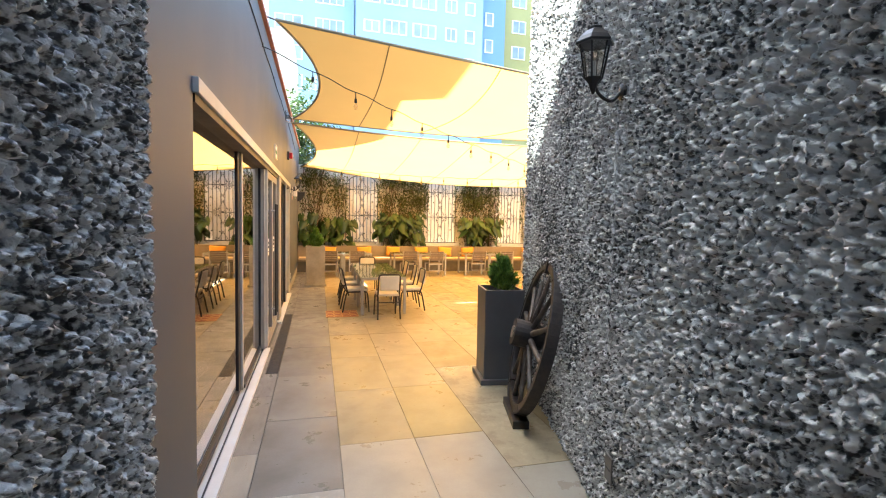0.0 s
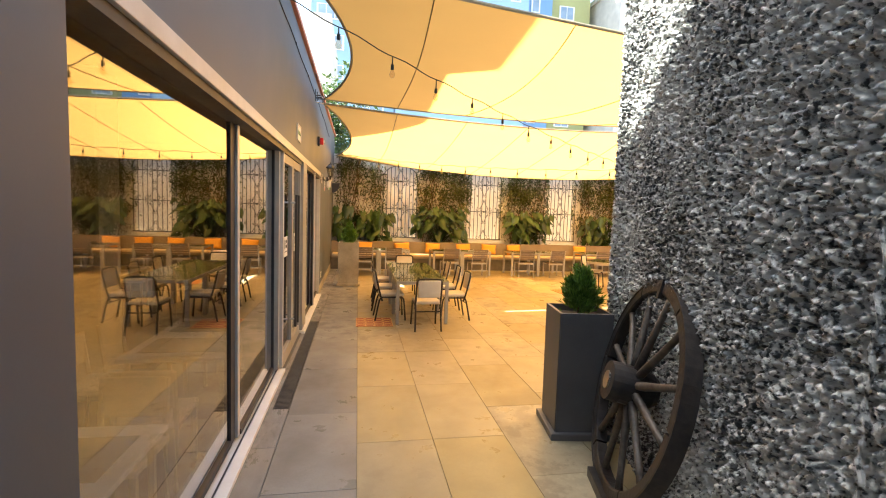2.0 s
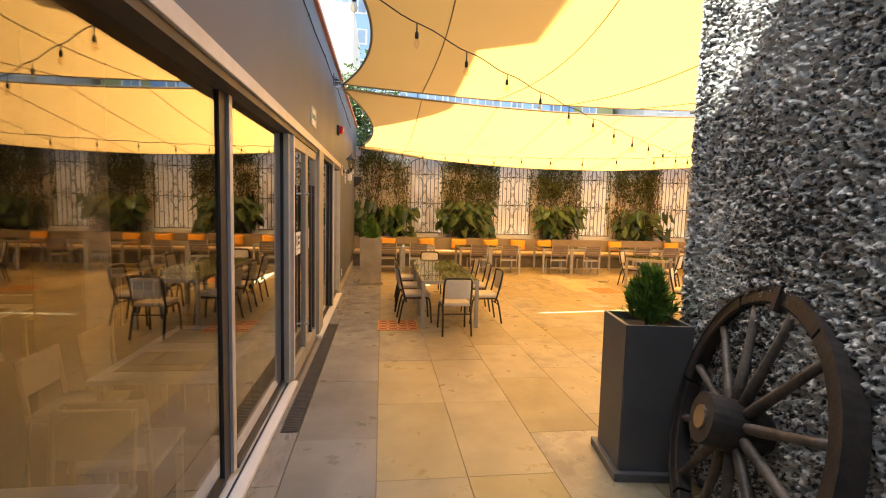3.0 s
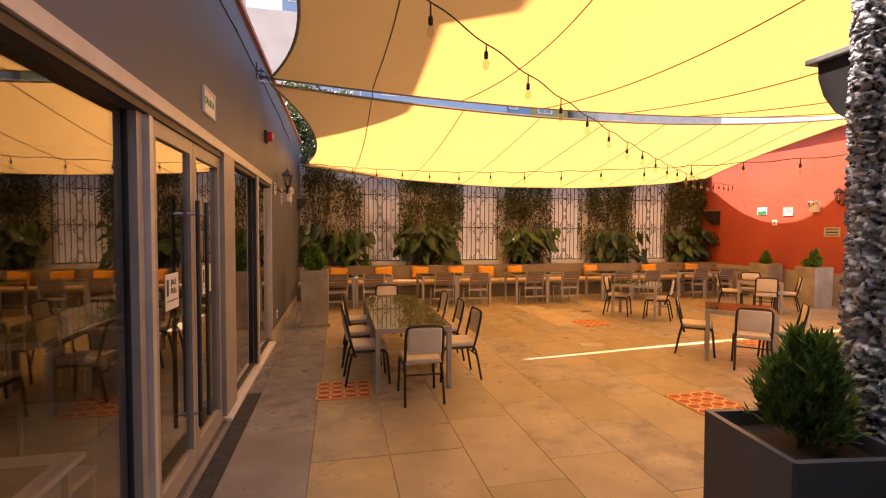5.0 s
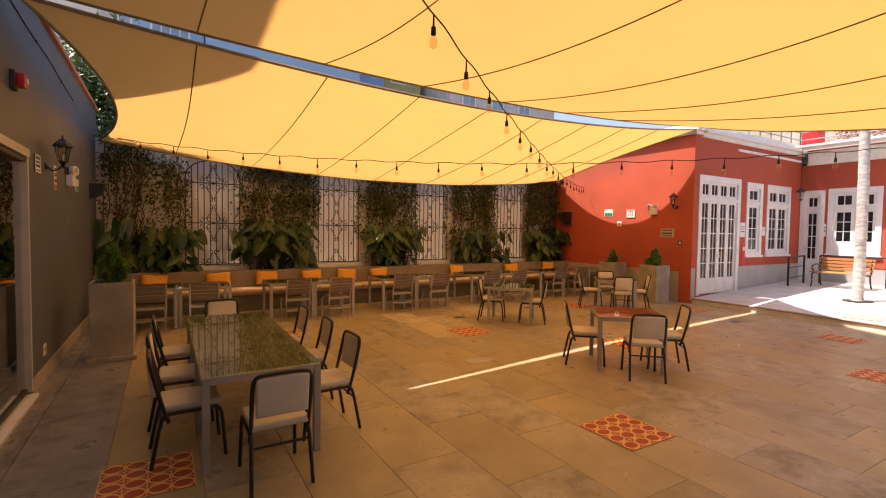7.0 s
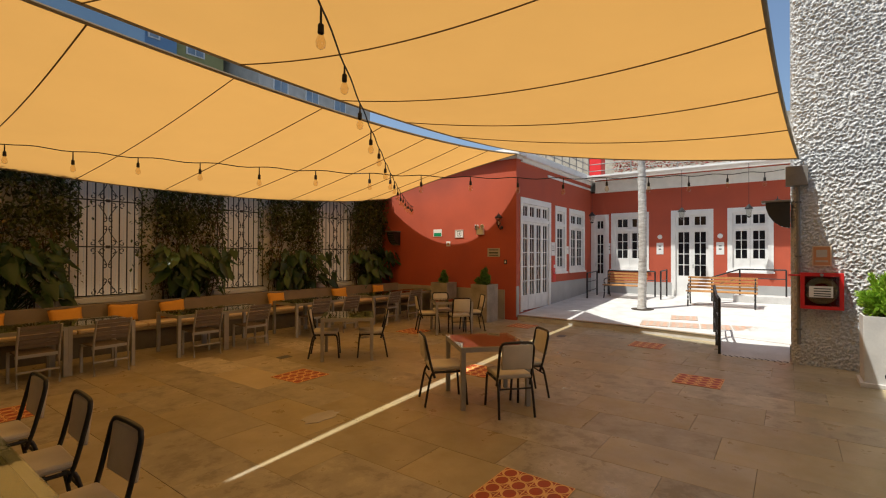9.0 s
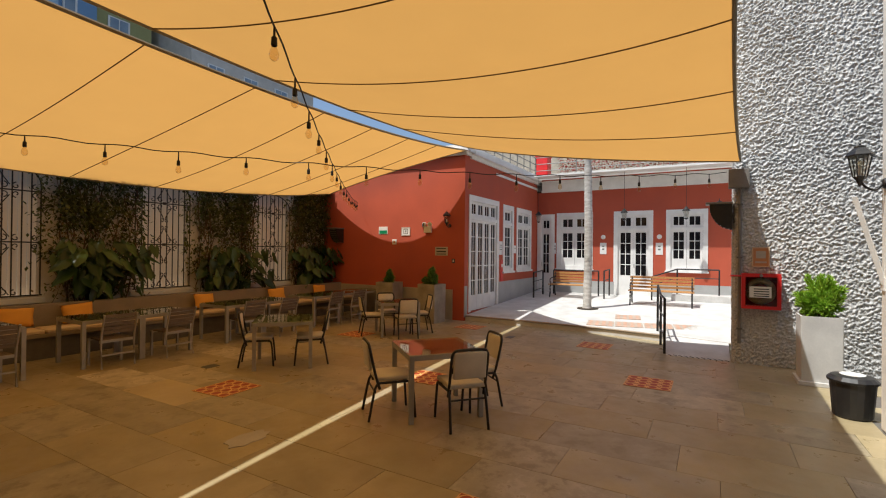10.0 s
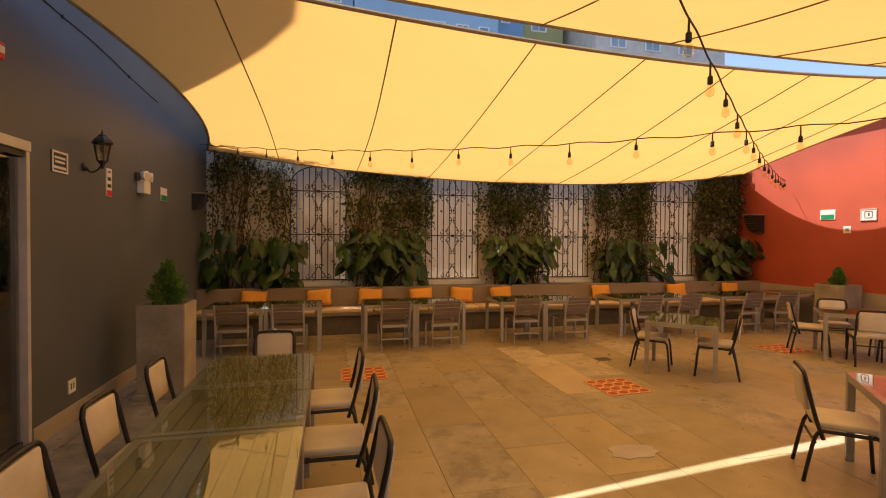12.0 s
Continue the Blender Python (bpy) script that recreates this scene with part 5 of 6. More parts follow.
def planter(at, w, h, mat, plant, plinth, label, plant_label, ph, pr, seed):
    top = thing("planter", label, "planter", at=at)
    t = 0.025
    bm = bmesh.new()
    k = w / 2
    rings = [(-k * 0.97, 0.0), (-k, h), (-k + t, h), (-k + t, h - 0.06)]
    loops = [[bm.verts.new((sx * abs(r), sy * abs(r), z)) for sx, sy in ((-1, -1), (1, -1), (1, 1), (-1, 1))] for r, z in rings]
    for A, B in zip(loops, loops[1:]):
        for i in range(4):
            bm.faces.new((A[i], A[(i + 1) % 4], B[(i + 1) % 4], B[i]))
    bmesh.ops.bevel(bm, geom=[e for e in bm.edges if abs(e.verts[0].co.z - e.verts[1].co.z) > 0.2], offset=0.008, segments=2, affect="EDGES")
    part("pot", bm, mat, top)
    if plinth:
        part("plinth", box(-k - 0.035, k + 0.035, -k - 0.035, k + 0.035, 0, 0.06, bevel=0.008), mat, top)
    part("soil", box(-k + t, k - t, -k + t, k - t, h - 0.12, h - 0.06), "soil", top)
    rng = random.Random(seed)
    pl = thing("potted_conifer" if plant == "conifer" else "potted_bush", plant_label, "shrub", at=at @ pose(0, 0, h - 0.061))
    part("trunk", tube([(0, 0, -0.0), (0.01, 0, ph * 0.6)], 0.014, sides=6), "stem", pl)
    bm = bmesh.new()
    sprays(bm, rng, 3000 if plant == "conifer" else 3200, ph, pr, 0.052 if plant == "conifer" else 0.065, 0.03, plant == "conifer")
    part("foliage", bm, plant, pl)


planter(pose(3.15, 5.93, 0, 0, 0, -8), 0.46, 1.09, "planter_dark", "conifer", True, "tall square charcoal planter beside the rough wall", "small pointed green conifer in the charcoal planter", 0.42, 0.20, 1)
planter(pose(1.00, 13.92, 0, 0, 0, 0), 0.50, 1.07, "planter", "conifer", True, "tall square cement planter beside the dark wall", "small bushy green conifer in the cement planter", 0.52, 0.22, 2)
planter(pose(12.92, 13.78, 0, 0, 0, -3), 0.54, 1.00, "planter", "conifer", False, "tall square cement planter at the red corner", "round-headed green conifer in the cement planter", 0.42, 0.24, 3)
planter(pose(13.12, 15.30, 0, 0, 0, 4), 0.56, 0.98, "planter", "conifer", False, "square cement planter standing against the red wall", "small pointed conifer in the square planter", 0.34, 0.13, 4)
planter(pose(11.02, 6.06, 0, 0, 0, 0), 0.48, 0.98, "planter_pale", "bush", True, "tall pale cement planter before the hose cabinet wall", "bright yellow-green bush in the pale planter", 0.60, 0.255, 5)


# ---- sail fixings and the cable on the dark wall ----
def sail_bracket(y, z, to):
    top = thing("sail_bracket", "black steel wall plate with a turnbuckle holding a sail corner", "bracket", "sail brackets", at=pose(LEFT, y, z))
    part("plate", box(0.0, 0.012, -0.045, 0.045, -0.10, 0.10, bevel=0.003), "black", top)
    for s in (-0.075, 0.075):
        part("bolt", turned([(0.001, 0.026), (0.012, 0.024), (0.014, 0.012), (0.014, 0.0)], sides=8, m=pose(0, 0, s, 0, 90, 0)), "steel", top)
    eye = part("eye_bolt", tube([(0.012, 0, 0), (0.045, 0, 0)], 0.010, sides=8), "black", top)
    ring = [(0.07 + 0.026 * math.cos(a), 0.026 * math.sin(a), 0) for a in [2 * math.pi * k / 14 for k in range(14)]]
    part("ring", tube(ring, 0.007, sides=6, closed=True), "black", eye)
    d = Vector(to) - Vector((LEFT, y, z))
    e = Vector((0.09, 0, 0))
    part("turnbuckle", tube([e, e.lerp(d, 0.25), e.lerp(d, 0.75), d], 0.010, sides=6, taper=(0.5, 1.2, 1.2, 0.5)), "steel", top)


sail_bracket(11.28, 3.97, (0.52, 11.60, 3.985))
sail_bracket(11.66, 4.02, (0.52, 11.56, 3.89))
top = thing("wall_cable", "thin black cable tacked along the dark painted wall", "cable")
part("cord", tube([(LEFT + 0.006, 4.0 + 0.5 * k, 3.965 + 0.012 * math.sin(k * 1.7) - 0.0022 * max(0, k - 15) ** 2) for k in range(24)], 0.006, sides=5), "cord", top)
for k in range(0, 24, 3):
    part("clip", box(LEFT, LEFT + 0.014, 4.0 + 0.5 * k - 0.01, 4.0 + 0.5 * k + 0.01, 3.950 + 0.012 * math.sin(k * 1.7) - 0.0022 * max(0, k - 15) ** 2, 3.98 + 0.012 * math.sin(k * 1.7) - 0.0022 * max(0, k - 15) ** 2), "cord", top)

# ---- wagon wheel ----
def wagon_wheel():
    top = thing("wagon_wheel", "old dark wooden wagon wheel leaning on the rough wall", "wheel", at=pose(3.10, 4.93, 0.755) @ pose(0, 0, 0, 0, 0, -17) @ pose(0, 0, 0, 0, 13, 0))
    R = 0.75

    def ring(r0, r1, x0, x1, n=48):
        bm = bmesh.new()
        vs = [[bm.verts.new((x, r * math.cos(2 * math.pi * k / n), r * math.sin(2 * math.pi * k / n))) for x, r in ((x0, r0), (x0, r1), (x1, r1), (x1, r0))] for k in range(n)]
        for k in range(n):
            A, B = vs[k], vs[(k + 1) % n]
            for i in range(4):
                bm.faces.new((A[i], A[(i + 1) % 4], B[(i + 1) % 4], B[i]))
        return bm
    for k in range(6):
        a0, a1 = 2 * math.pi * k / 6 + 0.012, 2 * math.pi * (k + 1) / 6 - 0.012
        bm = bmesh.new()
        vs = []
        for i in range(9):
            a = a0 + (a1 - a0) * i / 8
            vs.append([bm.verts.new((x, r * math.cos(a), r * math.sin(a))) for x, r in ((-0.036, R - 0.090), (-0.045, R - 0.078), (-0.045, R - 0.016), (0.045, R - 0.016), (0.04, R - 0.090))])
        for A, B in zip(vs, vs[1:]):
            for i in range(5):
                bm.faces.new((A[i], A[(i + 1) % 5], B[(i + 1) % 5], B[i]))
        bm.faces.new(vs[0]), bm.faces.new(vs[-1][::-1])
        part("felloe", bm, "oldwood", top)
    part("iron_tyre", ring(R - 0.016, R, -0.05, 0.05), "iron", top, "worn iron tyre", smooth=False)
    for k in range(12):
        a = 2 * math.pi * (k + 0.3) / 12
        d = Vector((0, math.cos(a), math.sin(a)))
        pts = [d * r + Vector((-0.05 * (1 - r / R), 0, 0)) for r in (0.10, 0.22, 0.40, 0.56, R - 0.09)]
        part("spoke", tube(pts, 0.028, sides=7, taper=(1.0, 1.05, 0.85, 0.8, 0.95)), "spokewood", top, smooth=True)
    hub = part("hub", turned([(0.075, -0.20), (0.125, -0.20), (0.13, -0.16), (0.135, -0.05), (0.14, 0.0), (0.12, 0.08), (0.09, 0.12)], sides=20, m=pose(0, 0, 0, 0, 90, 0)), "oldwood", top, smooth=False)
    part("hub_band", turned([(0.129, -0.205), (0.133, -0.205), (0.137, -0.13), (0.129, -0.13)], sides=20, m=pose(0, 0, 0, 0, 90, 0)), "iron", hub)
    part("axle_bore", turned([(0.05, -0.215), (0.062, -0.215), (0.062, -0.195), (0.05, -0.195)], sides=16, m=pose(0, 0, 0, 0, 90, 0)), "steel", hub)
    part("clamp", box(-0.062, 0.062, -0.02, 0.02, R - 0.12, R + 0.012), "iron", top, "iron clamp")
    cr = thing("wheel_chock", "low black wooden chock under the wagon wheel", "chock", at=pose(2.94, 4.86, 0, 0, 0, -14))
    part("block", box(-0.11, 0.04, -0.30, 0.30, 0, 0.075, bevel=0.006), "black", cr)


wagon_wheel()


# ---- wall lanterns, speakers, signs ----
def lantern(at, label, s=1.0):
    """Six-sided carriage lamp on a scrolled arm; the wall is at x = 0 and it stands out along +x."""
    top = thing("wall_lantern", label, "wall lamp", "carriage lanterns", at=at @ Matrix.Diagonal((s, s, s, 1)))
    part("back_plate", turned([(0.03, 0.0), (0.055, 0.005), (0.05, 0.02), (0.02, 0.03)], sides=12, m=pose(0, 0, -0.18, 0, 90, 0)), "black", top)
    part("arm", tube(curve_pts([(0.02, 0, -0.18), (0.08, 0, -0.24), (0.16, 0, -0.20), (0.20, 0, -0.12)], 6), 0.011, sides=8), "black", top, smooth=True)
    c = (0.20, 0, 0)
    part("base_cup", turned([(0.008, -0.20), (0.02, -0.17), (0.03, -0.14), (0.055, -0.11), (0.06, -0.10)], sides=6, m=Matrix.Translation(c)), "black", top)
    for k in range(6):
        a = math.pi / 3 * k
        part("cage_bar", tube([(0.20 + 0.056 * math.cos(a), 0.056 * math.sin(a), -0.10), (0.20 + 0.095 * math.cos(a), 0.095 * math.sin(a), 0.11)], 0.006, sides=4), "black", top)
    part("glass", turned([(0.054, -0.10), (0.093, 0.11)], sides=6, m=Matrix.Translation(c)), "lantern", top, "clear bevelled glass")
    part("candle_tube", turned([(0.014, -0.10), (0.014, 0.0), (0.012, 0.005)], sides=8, m=Matrix.Translation(c)), "sign", top)
    part("lamp_bulb", turned([(0.008, 0.0), (0.02, 0.025), (0.016, 0.055), (0.003, 0.07)], sides=8, m=Matrix.Translation(c)), "bulb", top)
    part("roof", turned([(0.118, 0.105), (0.122, 0.118), (0.10, 0.15), (0.06, 0.19), (0.05, 0.195), (0.05, 0.21), (0.02, 0.225)], sides=6, m=Matrix.Translation(c)), "black", top)
    part("finial", turned([(0.006, 0.222), (0.014, 0.24), (0.006, 0.255), (0.004, 0.28)], sides=8, m=Matrix.Translation(c)), "black", top)


lantern(pose(2.795, 3.25, 2.83, 0, 0, 166), "black iron carriage lantern on the dark roughcast wall", 0.93)
lantern(pose(LEFT, 13.38, 2.72, 0, 0, 0), "black iron carriage lantern on the dark smooth wall", 0.86)
structure("wall_pier", box(8.0, 9.13, 5.3, 5.83, 0, 5.2, bevel=0.01), "whitewall", "smooth pale wall end beside the litter bin", "wall")
lantern(pose(9.0, 5.83, 2.80, 0, 0, 90), "black iron carriage lantern on the pale wall end", 1.05)
top = thing("wall_strut", "white metal strut leaning out from the pale wall end", "strut")
part("bar", tube([(9.06, 5.825, 1.55), (8.975, 6.09, 2.48)], 0.028, sides=4), "white", top)
part("foot_plate", box(9.0, 9.12, 5.83, 5.842, 1.48, 1.62), "white", top)
lantern(pose(12.40, 7.10, 2.62, 0, 0, 90), "weathered grey carriage lantern on the roughcast wall end", 0.95)
lantern(pose(RED_X, 13.60, 2.72, 0, 0, 180), "black iron carriage lantern on the red wall corner", 0.9)


top = thing("lantern_cable", "thin grey cable painted over on the roughcast wall", "cable")
part("cord", tube([(2.79 + 0.26 * 0.012 * math.sin(2.1 * k), 3.29 + 0.012 * math.sin(2.1 * k), 2.66 - 0.06 * k) for k in range(28)], 0.011, sides=6), "stucco", top)


def speaker(at, label):
    """Louvred wedge loudspeaker under a flat hood: the wall is at x = 0, it stands out along +x."""
    top = thing("wall_speaker", label, "loudspeaker", "outdoor loudspeakers", at=at)
    part("hood", box(-0.01, 0.40, -0.17, 0.17, 0.0, 0.035, bevel=0.006), "pvc", top, "flat grey hood")
    prof = [(0.34, 0.0), (0.335, -0.10), (0.30, -0.21), (0.23, -0.32), (0.13, -0.40), (0.0, -0.44)]
    for s in (-1, 1):
        bm = bmesh.new()
        a = [bm.verts.new((x, s * 0.14, z)) for x, z in prof] + [bm.verts.new((0, s * 0.14, 0))]
        b = [bm.verts.new((x, s * 0.125, z)) for x, z in prof] + [bm.verts.new((0, s * 0.125, 0))]
        bm.faces.new(a), bm.faces.new(b[::-1])
        for i in range(len(a)):
            j = (i + 1) % len(a)
            bm.faces.new((a[i], b[i], b[j], a[j]))
        part("cheek", bm, "black", top)
    bm = bmesh.new()
    f = [(bm.verts.new((x - 0.03, -0.12, z)), bm.verts.new((x - 0.03, 0.12, z))) for x, z in prof[:-1]]
    for p, q in zip(f, f[1:]):
        bm.faces.new((p[0], p[1], q[1], q[0]))
    part("baffle", bm, "black", top)
    for k in range(9):
        t = (k + 0.5) / 9 * (len(prof) - 1.2)
        i = int(t)
        x, z = [prof[i][c] + (prof[i + 1][c] - prof[i][c]) * (t - i) for c in (0, 1)]
        part("louvre", box(x - 0.03, x - 0.005, -0.12, 0.12, z - 0.008, z + 0.004), "pvc", top)


speaker(pose(3.86, 6.13, 2.66, 0, 0, 90) @ Matrix.Diagonal((0.8, 0.8, 0.8, 1)), "black louvred outdoor loudspeaker on the rounded rough wall")
speaker(pose(LEFT, 17.30, 2.66, 0, 0, 0) @ Matrix.Diagonal((0.68, 0.68, 0.68, 1)), "black louvred outdoor loudspeaker high on the dark wall")
speaker(pose(RED_X, 17.55, 2.52, 0, 0, 180), "black louvred outdoor loudspeaker high on the red wall")
speaker(pose(11.95, 7.11, 2.72, 0, 0, 90), "black louvred outdoor loudspeaker on the wall corner")


def plate(name, at, w, h, mat, label, category, lines=(), frame_mat=None, text=None, text_mat="ink", text_size=0.06):
    """A flat notice: at its middle, on a wall at local y = 0, facing -y."""
    top = thing(name, label, category, at=at)
    part("plate", box(-w / 2, w / 2, -0.010, 0.0, -h / 2, h / 2), mat, top)
    if frame_mat:
        for a in (-1, 1):
            part("frame_bar", box(a * w / 2, a * (w / 2 - 0.018), -0.016, -0.0101, -h / 2, h / 2), frame_mat, top)
            part("frame_bar", box(-w / 2 + 0.018, w / 2 - 0.018, -0.016, -0.0101, a * h / 2, a * (h / 2 - 0.018)), frame_mat, top)
    for x0, x1, z0, z1, m2 in lines:
        part("print_line", box(x0, x1, -0.0125, -0.0102, z0, z1), m2, top)
    if text:
        words(text, text_size, text_mat, top, pose(0, -0.012, 0, 90, 0, 0))
    return top


ON_LEFT = lambda y, z: pose(LEFT, y, z, 0, 0, 90)
ON_RED = lambda y, z: pose(RED_X, y, z, 0, 0, -90)
ON_FRONT = lambda x, z: pose(x, RED_Y, z, 0, 0, 0)
ON_FAR = lambda y, z: pose(FAR_X, y, z, 0, 0, -90)
plate("exit_sign", ON_LEFT(8.87, 2.90), 0.36, 0.22, "sign", "pale plate lettered in green above the glass doors", "sign", text="SALIDA", text_mat="green", text_size=0.085, frame_mat="alu_pale")
plate("notice_plate", ON_LEFT(12.93, 2.54), 0.26, 0.20, "ink", "framed dark notice with white lettering on the dark wall", "sign", [(-0.09, 0.09, 0.03, 0.05, "sign"), (-0.08, 0.08, -0.01, 0.01, "sign"), (-0.10, 0.10, -0.065, -0.04, "sign")], "sign")
plate("warning_plate", ON_LEFT(13.93, 2.47), 0.13, 0.32, "sign", "narrow white warning plate with a red foot", "sign", [(-0.06, 0.06, -0.155, -0.09, "fire"), (-0.04, 0.04, 0.02, 0.06, "ink"), (-0.045, 0.045, -0.06, -0.02, "ink"), (-0.03, 0.03, 0.11, 0.13, "ink")])
plate("exit_light", ON_LEFT(15.73, 2.50), 0.26, 0.20, "sign", "small white emergency exit light with a green panel", "sign", [(-0.12, 0.12, -0.095, -0.01, "green")])
plate("exit_light", ON_RED(15.86, 2.46), 0.32, 0.22, "sign", "small white emergency exit light with a green panel", "sign", [(-0.14, 0.14, -0.10, 0.0, "green")])
plate("zone_sign", ON_RED(15.05, 2.42), 0.30, 0.24, "sign", "white safety zone sign with a ring printed on it", "sign", [(-0.07, 0.07, 0.06, 0.075, "ink"), (-0.07, 0.07, -0.075, -0.06, "ink"), (-0.075, -0.06, -0.06, 0.06, "ink"), (0.06, 0.075, -0.06, 0.06, "ink"), (-0.01, 0.02, -0.03, 0.035, "ink")], "alu_pale")
plate("call_point", ON_RED(15.45, 2.12), 0.15, 0.15, "sign", "small square alarm button box on the red wall", "alarm", [(-0.035, 0.035, -0.035, 0.035, "brownsign")])
plate("name_plate", ON_RED(13.86, 1.86), 0.40, 0.24, "patch", "pale plate with two lines of unreadable print", "sign", [(-0.15, 0.15, 0.06, 0.085, "ink"), (-0.15, 0.15, -0.03, 0.01, "ink"), (-0.15, 0.15, -0.09, -0.065, "ink")])
plate("wall_switch", ON_RED(13.48, 1.60), 0.10, 0.12, "ink", "small dark switch plate near the red corner", "switch", [(-0.02, 0.02, -0.03, 0.03, "sign")])
plate("wall_socket", ON_LEFT(13.12, 0.36), 0.13, 0.13, "sign", "white double wall socket above the skirting", "socket", [(-0.03, -0.015, -0.03, 0.03, "ink"), (0.015, 0.03, -0.03, 0.03, "ink")])
plate("notice", ON_FRONT(16.02, 1.98), 0.26, 0.42, "sign", "white notice board beside the tall door", "sign", [(-0.09, 0.09, 0.08, 0.10, "pvc"), (-0.09, 0.09, 0.02, 0.04, "pvc"), (-0.09, 0.09, -0.06, -0.03, "pvc")])
plate("notice", ON_FRONT(17.22, 1.95), 0.18, 0.26, "sign", "white notice board beside the narrow window", "sign", [(-0.06, 0.06, 0.03, 0.05, "pvc")])
plate("hose_cabinet", ON_FRONT(16.12, 1.18), 0.22, 0.85, "fire", "narrow red fire equipment panel by the tall door", "fire cabinet", [(-0.06, 0.06, 0.2, 0.3, "sign")])
for y, w in ((10.72, 0.22), (12.46, 0.1), (8.92, 0.22)):
    plate("door_notice", ON_FAR(y, 2.02), w, 0.40, "sign", "white notice beside the patio door", "sign", [(-0.04, 0.04, 0.06, 0.10, "pvc"), (-0.04, 0.04, -0.05, 0.0, "pvc")])
for y in (10.72, 8.92):
    top = thing("alarm_disc", "small round white detector above the door notice", "detector", at=ON_FAR(y, 2.42))
    part("disc", turned([(0.075, 0.0), (0.08, 0.015), (0.06, 0.035), (0.02, 0.04)], sides=14, m=pose(0, 0, 0, 90, 0, 0)), "sign", top)
plate("cover_plate", pose(2.765, 3.18, 0.40, 0, 0, -104.6), 0.10, 0.16, "pvc", "small grey cover plate low on the roughcast wall", "cover plate", [(-0.03, 0.03, -0.005, 0.005, "ink")])
plate("framed_notice", pose(11.835, 6.70, 1.81, 0, 0, -90), 0.25, 0.33, "brownsign", "framed brown notice above the hose cabinet", "sign", [(-0.07, 0.07, -0.02, 0.10, "patch"), (-0.08, 0.08, -0.10, -0.07, "patch")], "seatpad")


def emergency_light(at):
    top = thing("emergency_light", "white twin-spot emergency light on a dark bracket", "emergency light", "twin-spot emergency lights", at=at)
    part("case", box(-0.11, 0.11, -0.09, 0.0, -0.13, 0.05, bevel=0.012), "sign", top)
    part("bracket", box(-0.20, -0.08, -0.04, 0.0, 0.03, 0.13), "ink", top)
    for s in (-1, 1):
        h = part("spot", turned([(0.03, 0.0), (0.06, 0.02), (0.065, 0.07), (0.05, 0.075)], sides=14, m=pose(s * 0.075, -0.05, 0.10, 90, 0, s * 20)), "sign", top)
        part("lens", turned([(0.045, 0.076), (0.045, 0.079)], sides=14, m=pose(s * 0.075, -0.05, 0.10, 90, 0, s * 20)), "steel", h)


emergency_light(ON_LEFT(14.85, 2.56))
emergency_light(ON_RED(14.28, 2.50))


def alarm():
    top = thing("fire_alarm_sounder", "small red fire alarm sounder on the dark wall", "alarm", at=ON_LEFT(11.95, 3.22))
    part("base", box(-0.07, 0.07, -0.04, 0, -0.09, 0.09, bevel=0.008), "ink", top)
    part("sounder", box(-0.05, 0.06, -0.11, -0.041, -0.06, 0.07, bevel=0.015), "fire", top)
    part("strobe", box(-0.03, 0.03, -0.125, -0.111, -0.02, 0.03), "sign", top)


alarm()


def hose_box():
    top = thing("hose_cabinet", "red fire hose cabinet with a glazed front on the roughcast wall", "fire cabinet", at=pose(11.83, 6.71, 1.25, 0, 0, -90))
    w, h, d = 0.27, 0.29, 0.20
    part("back", box(-w, w, -0.02, 0.0, -h, h), "fire", top)
    for s in (-1, 1):
        part("side", box(s * w, s * (w - 0.02), -d, -0.021, -h, h), "fire", top)
        part("side", box(-w + 0.021, w - 0.021, -d, -0.021, s * h, s * (h - 0.02)), "fire", top)
    bm = bmesh.new()
    for s in (-1, 1):
        box(s * w, s * (w - 0.055), -d - 0.02, -d - 0.001, -h, h, bm)
        box(-w + 0.055, w - 0.055, -d - 0.02, -d - 0.001, s * h, s * (h - 0.055), bm)
    door = part("door", bm, "fire", top)
    part("pane", box(-w + 0.055, w - 0.055, -d - 0.012, -d - 0.008, -h + 0.055, h - 0.055), "glass", door)
    part("instruction_label", box(-0.16, 0.14, -d - 0.016, -d - 0.0125, -0.10, 0.08), "sign", door)
    for z in (0.04, 0.0, -0.04, -0.075):
        part("print_line", box(-0.10, 0.11, -d - 0.018, -d - 0.0162, z - 0.008, z + 0.008), "ink", door)
    part("latch", turned([(0.025, 0), (0.025, 0.02)], sides=12, m=pose(0.0, -d - 0.02, h - 0.03, 90, 0, 0)), "steel", door)
    ring = [(0.17 * math.cos(a), -0.11, 0.17 * math.sin(a)) for a in [2 * math.pi * k / 24 for k in range(24)]]
    part("hose_reel", tube(ring, 0.05, sides=8, closed=True), "seatpad", top, "coiled pale hose")
    part("feed_pipe", tube([(-w - 0.16, -0.06, h - 0.05), (-w, -0.06, h - 0.05)], 0.016, sides=8), "fire", top)


hose_box()


def conduit():
    top = thing("junction_box", "grey metal box with a conduit running down the roughcast wall", "junction box", at=pose(11.83, 7.02, 0, 0, 0, -90))
    part("box", box(-0.15, 0.15, -0.16, 0, 2.97, 3.29, bevel=0.008), "pvc", top)
    part("conduit", tube([(0.02, -0.035, 0.35), (0.02, -0.035, 2.97)], 0.028, sides=10), "pvc", top)
    for z in (0.6, 1.8, 2.7):
        part("clip", box(-0.02, 0.06, -0.067, 0, z - 0.012, z + 0.012), "steelgrey", top)


conduit()


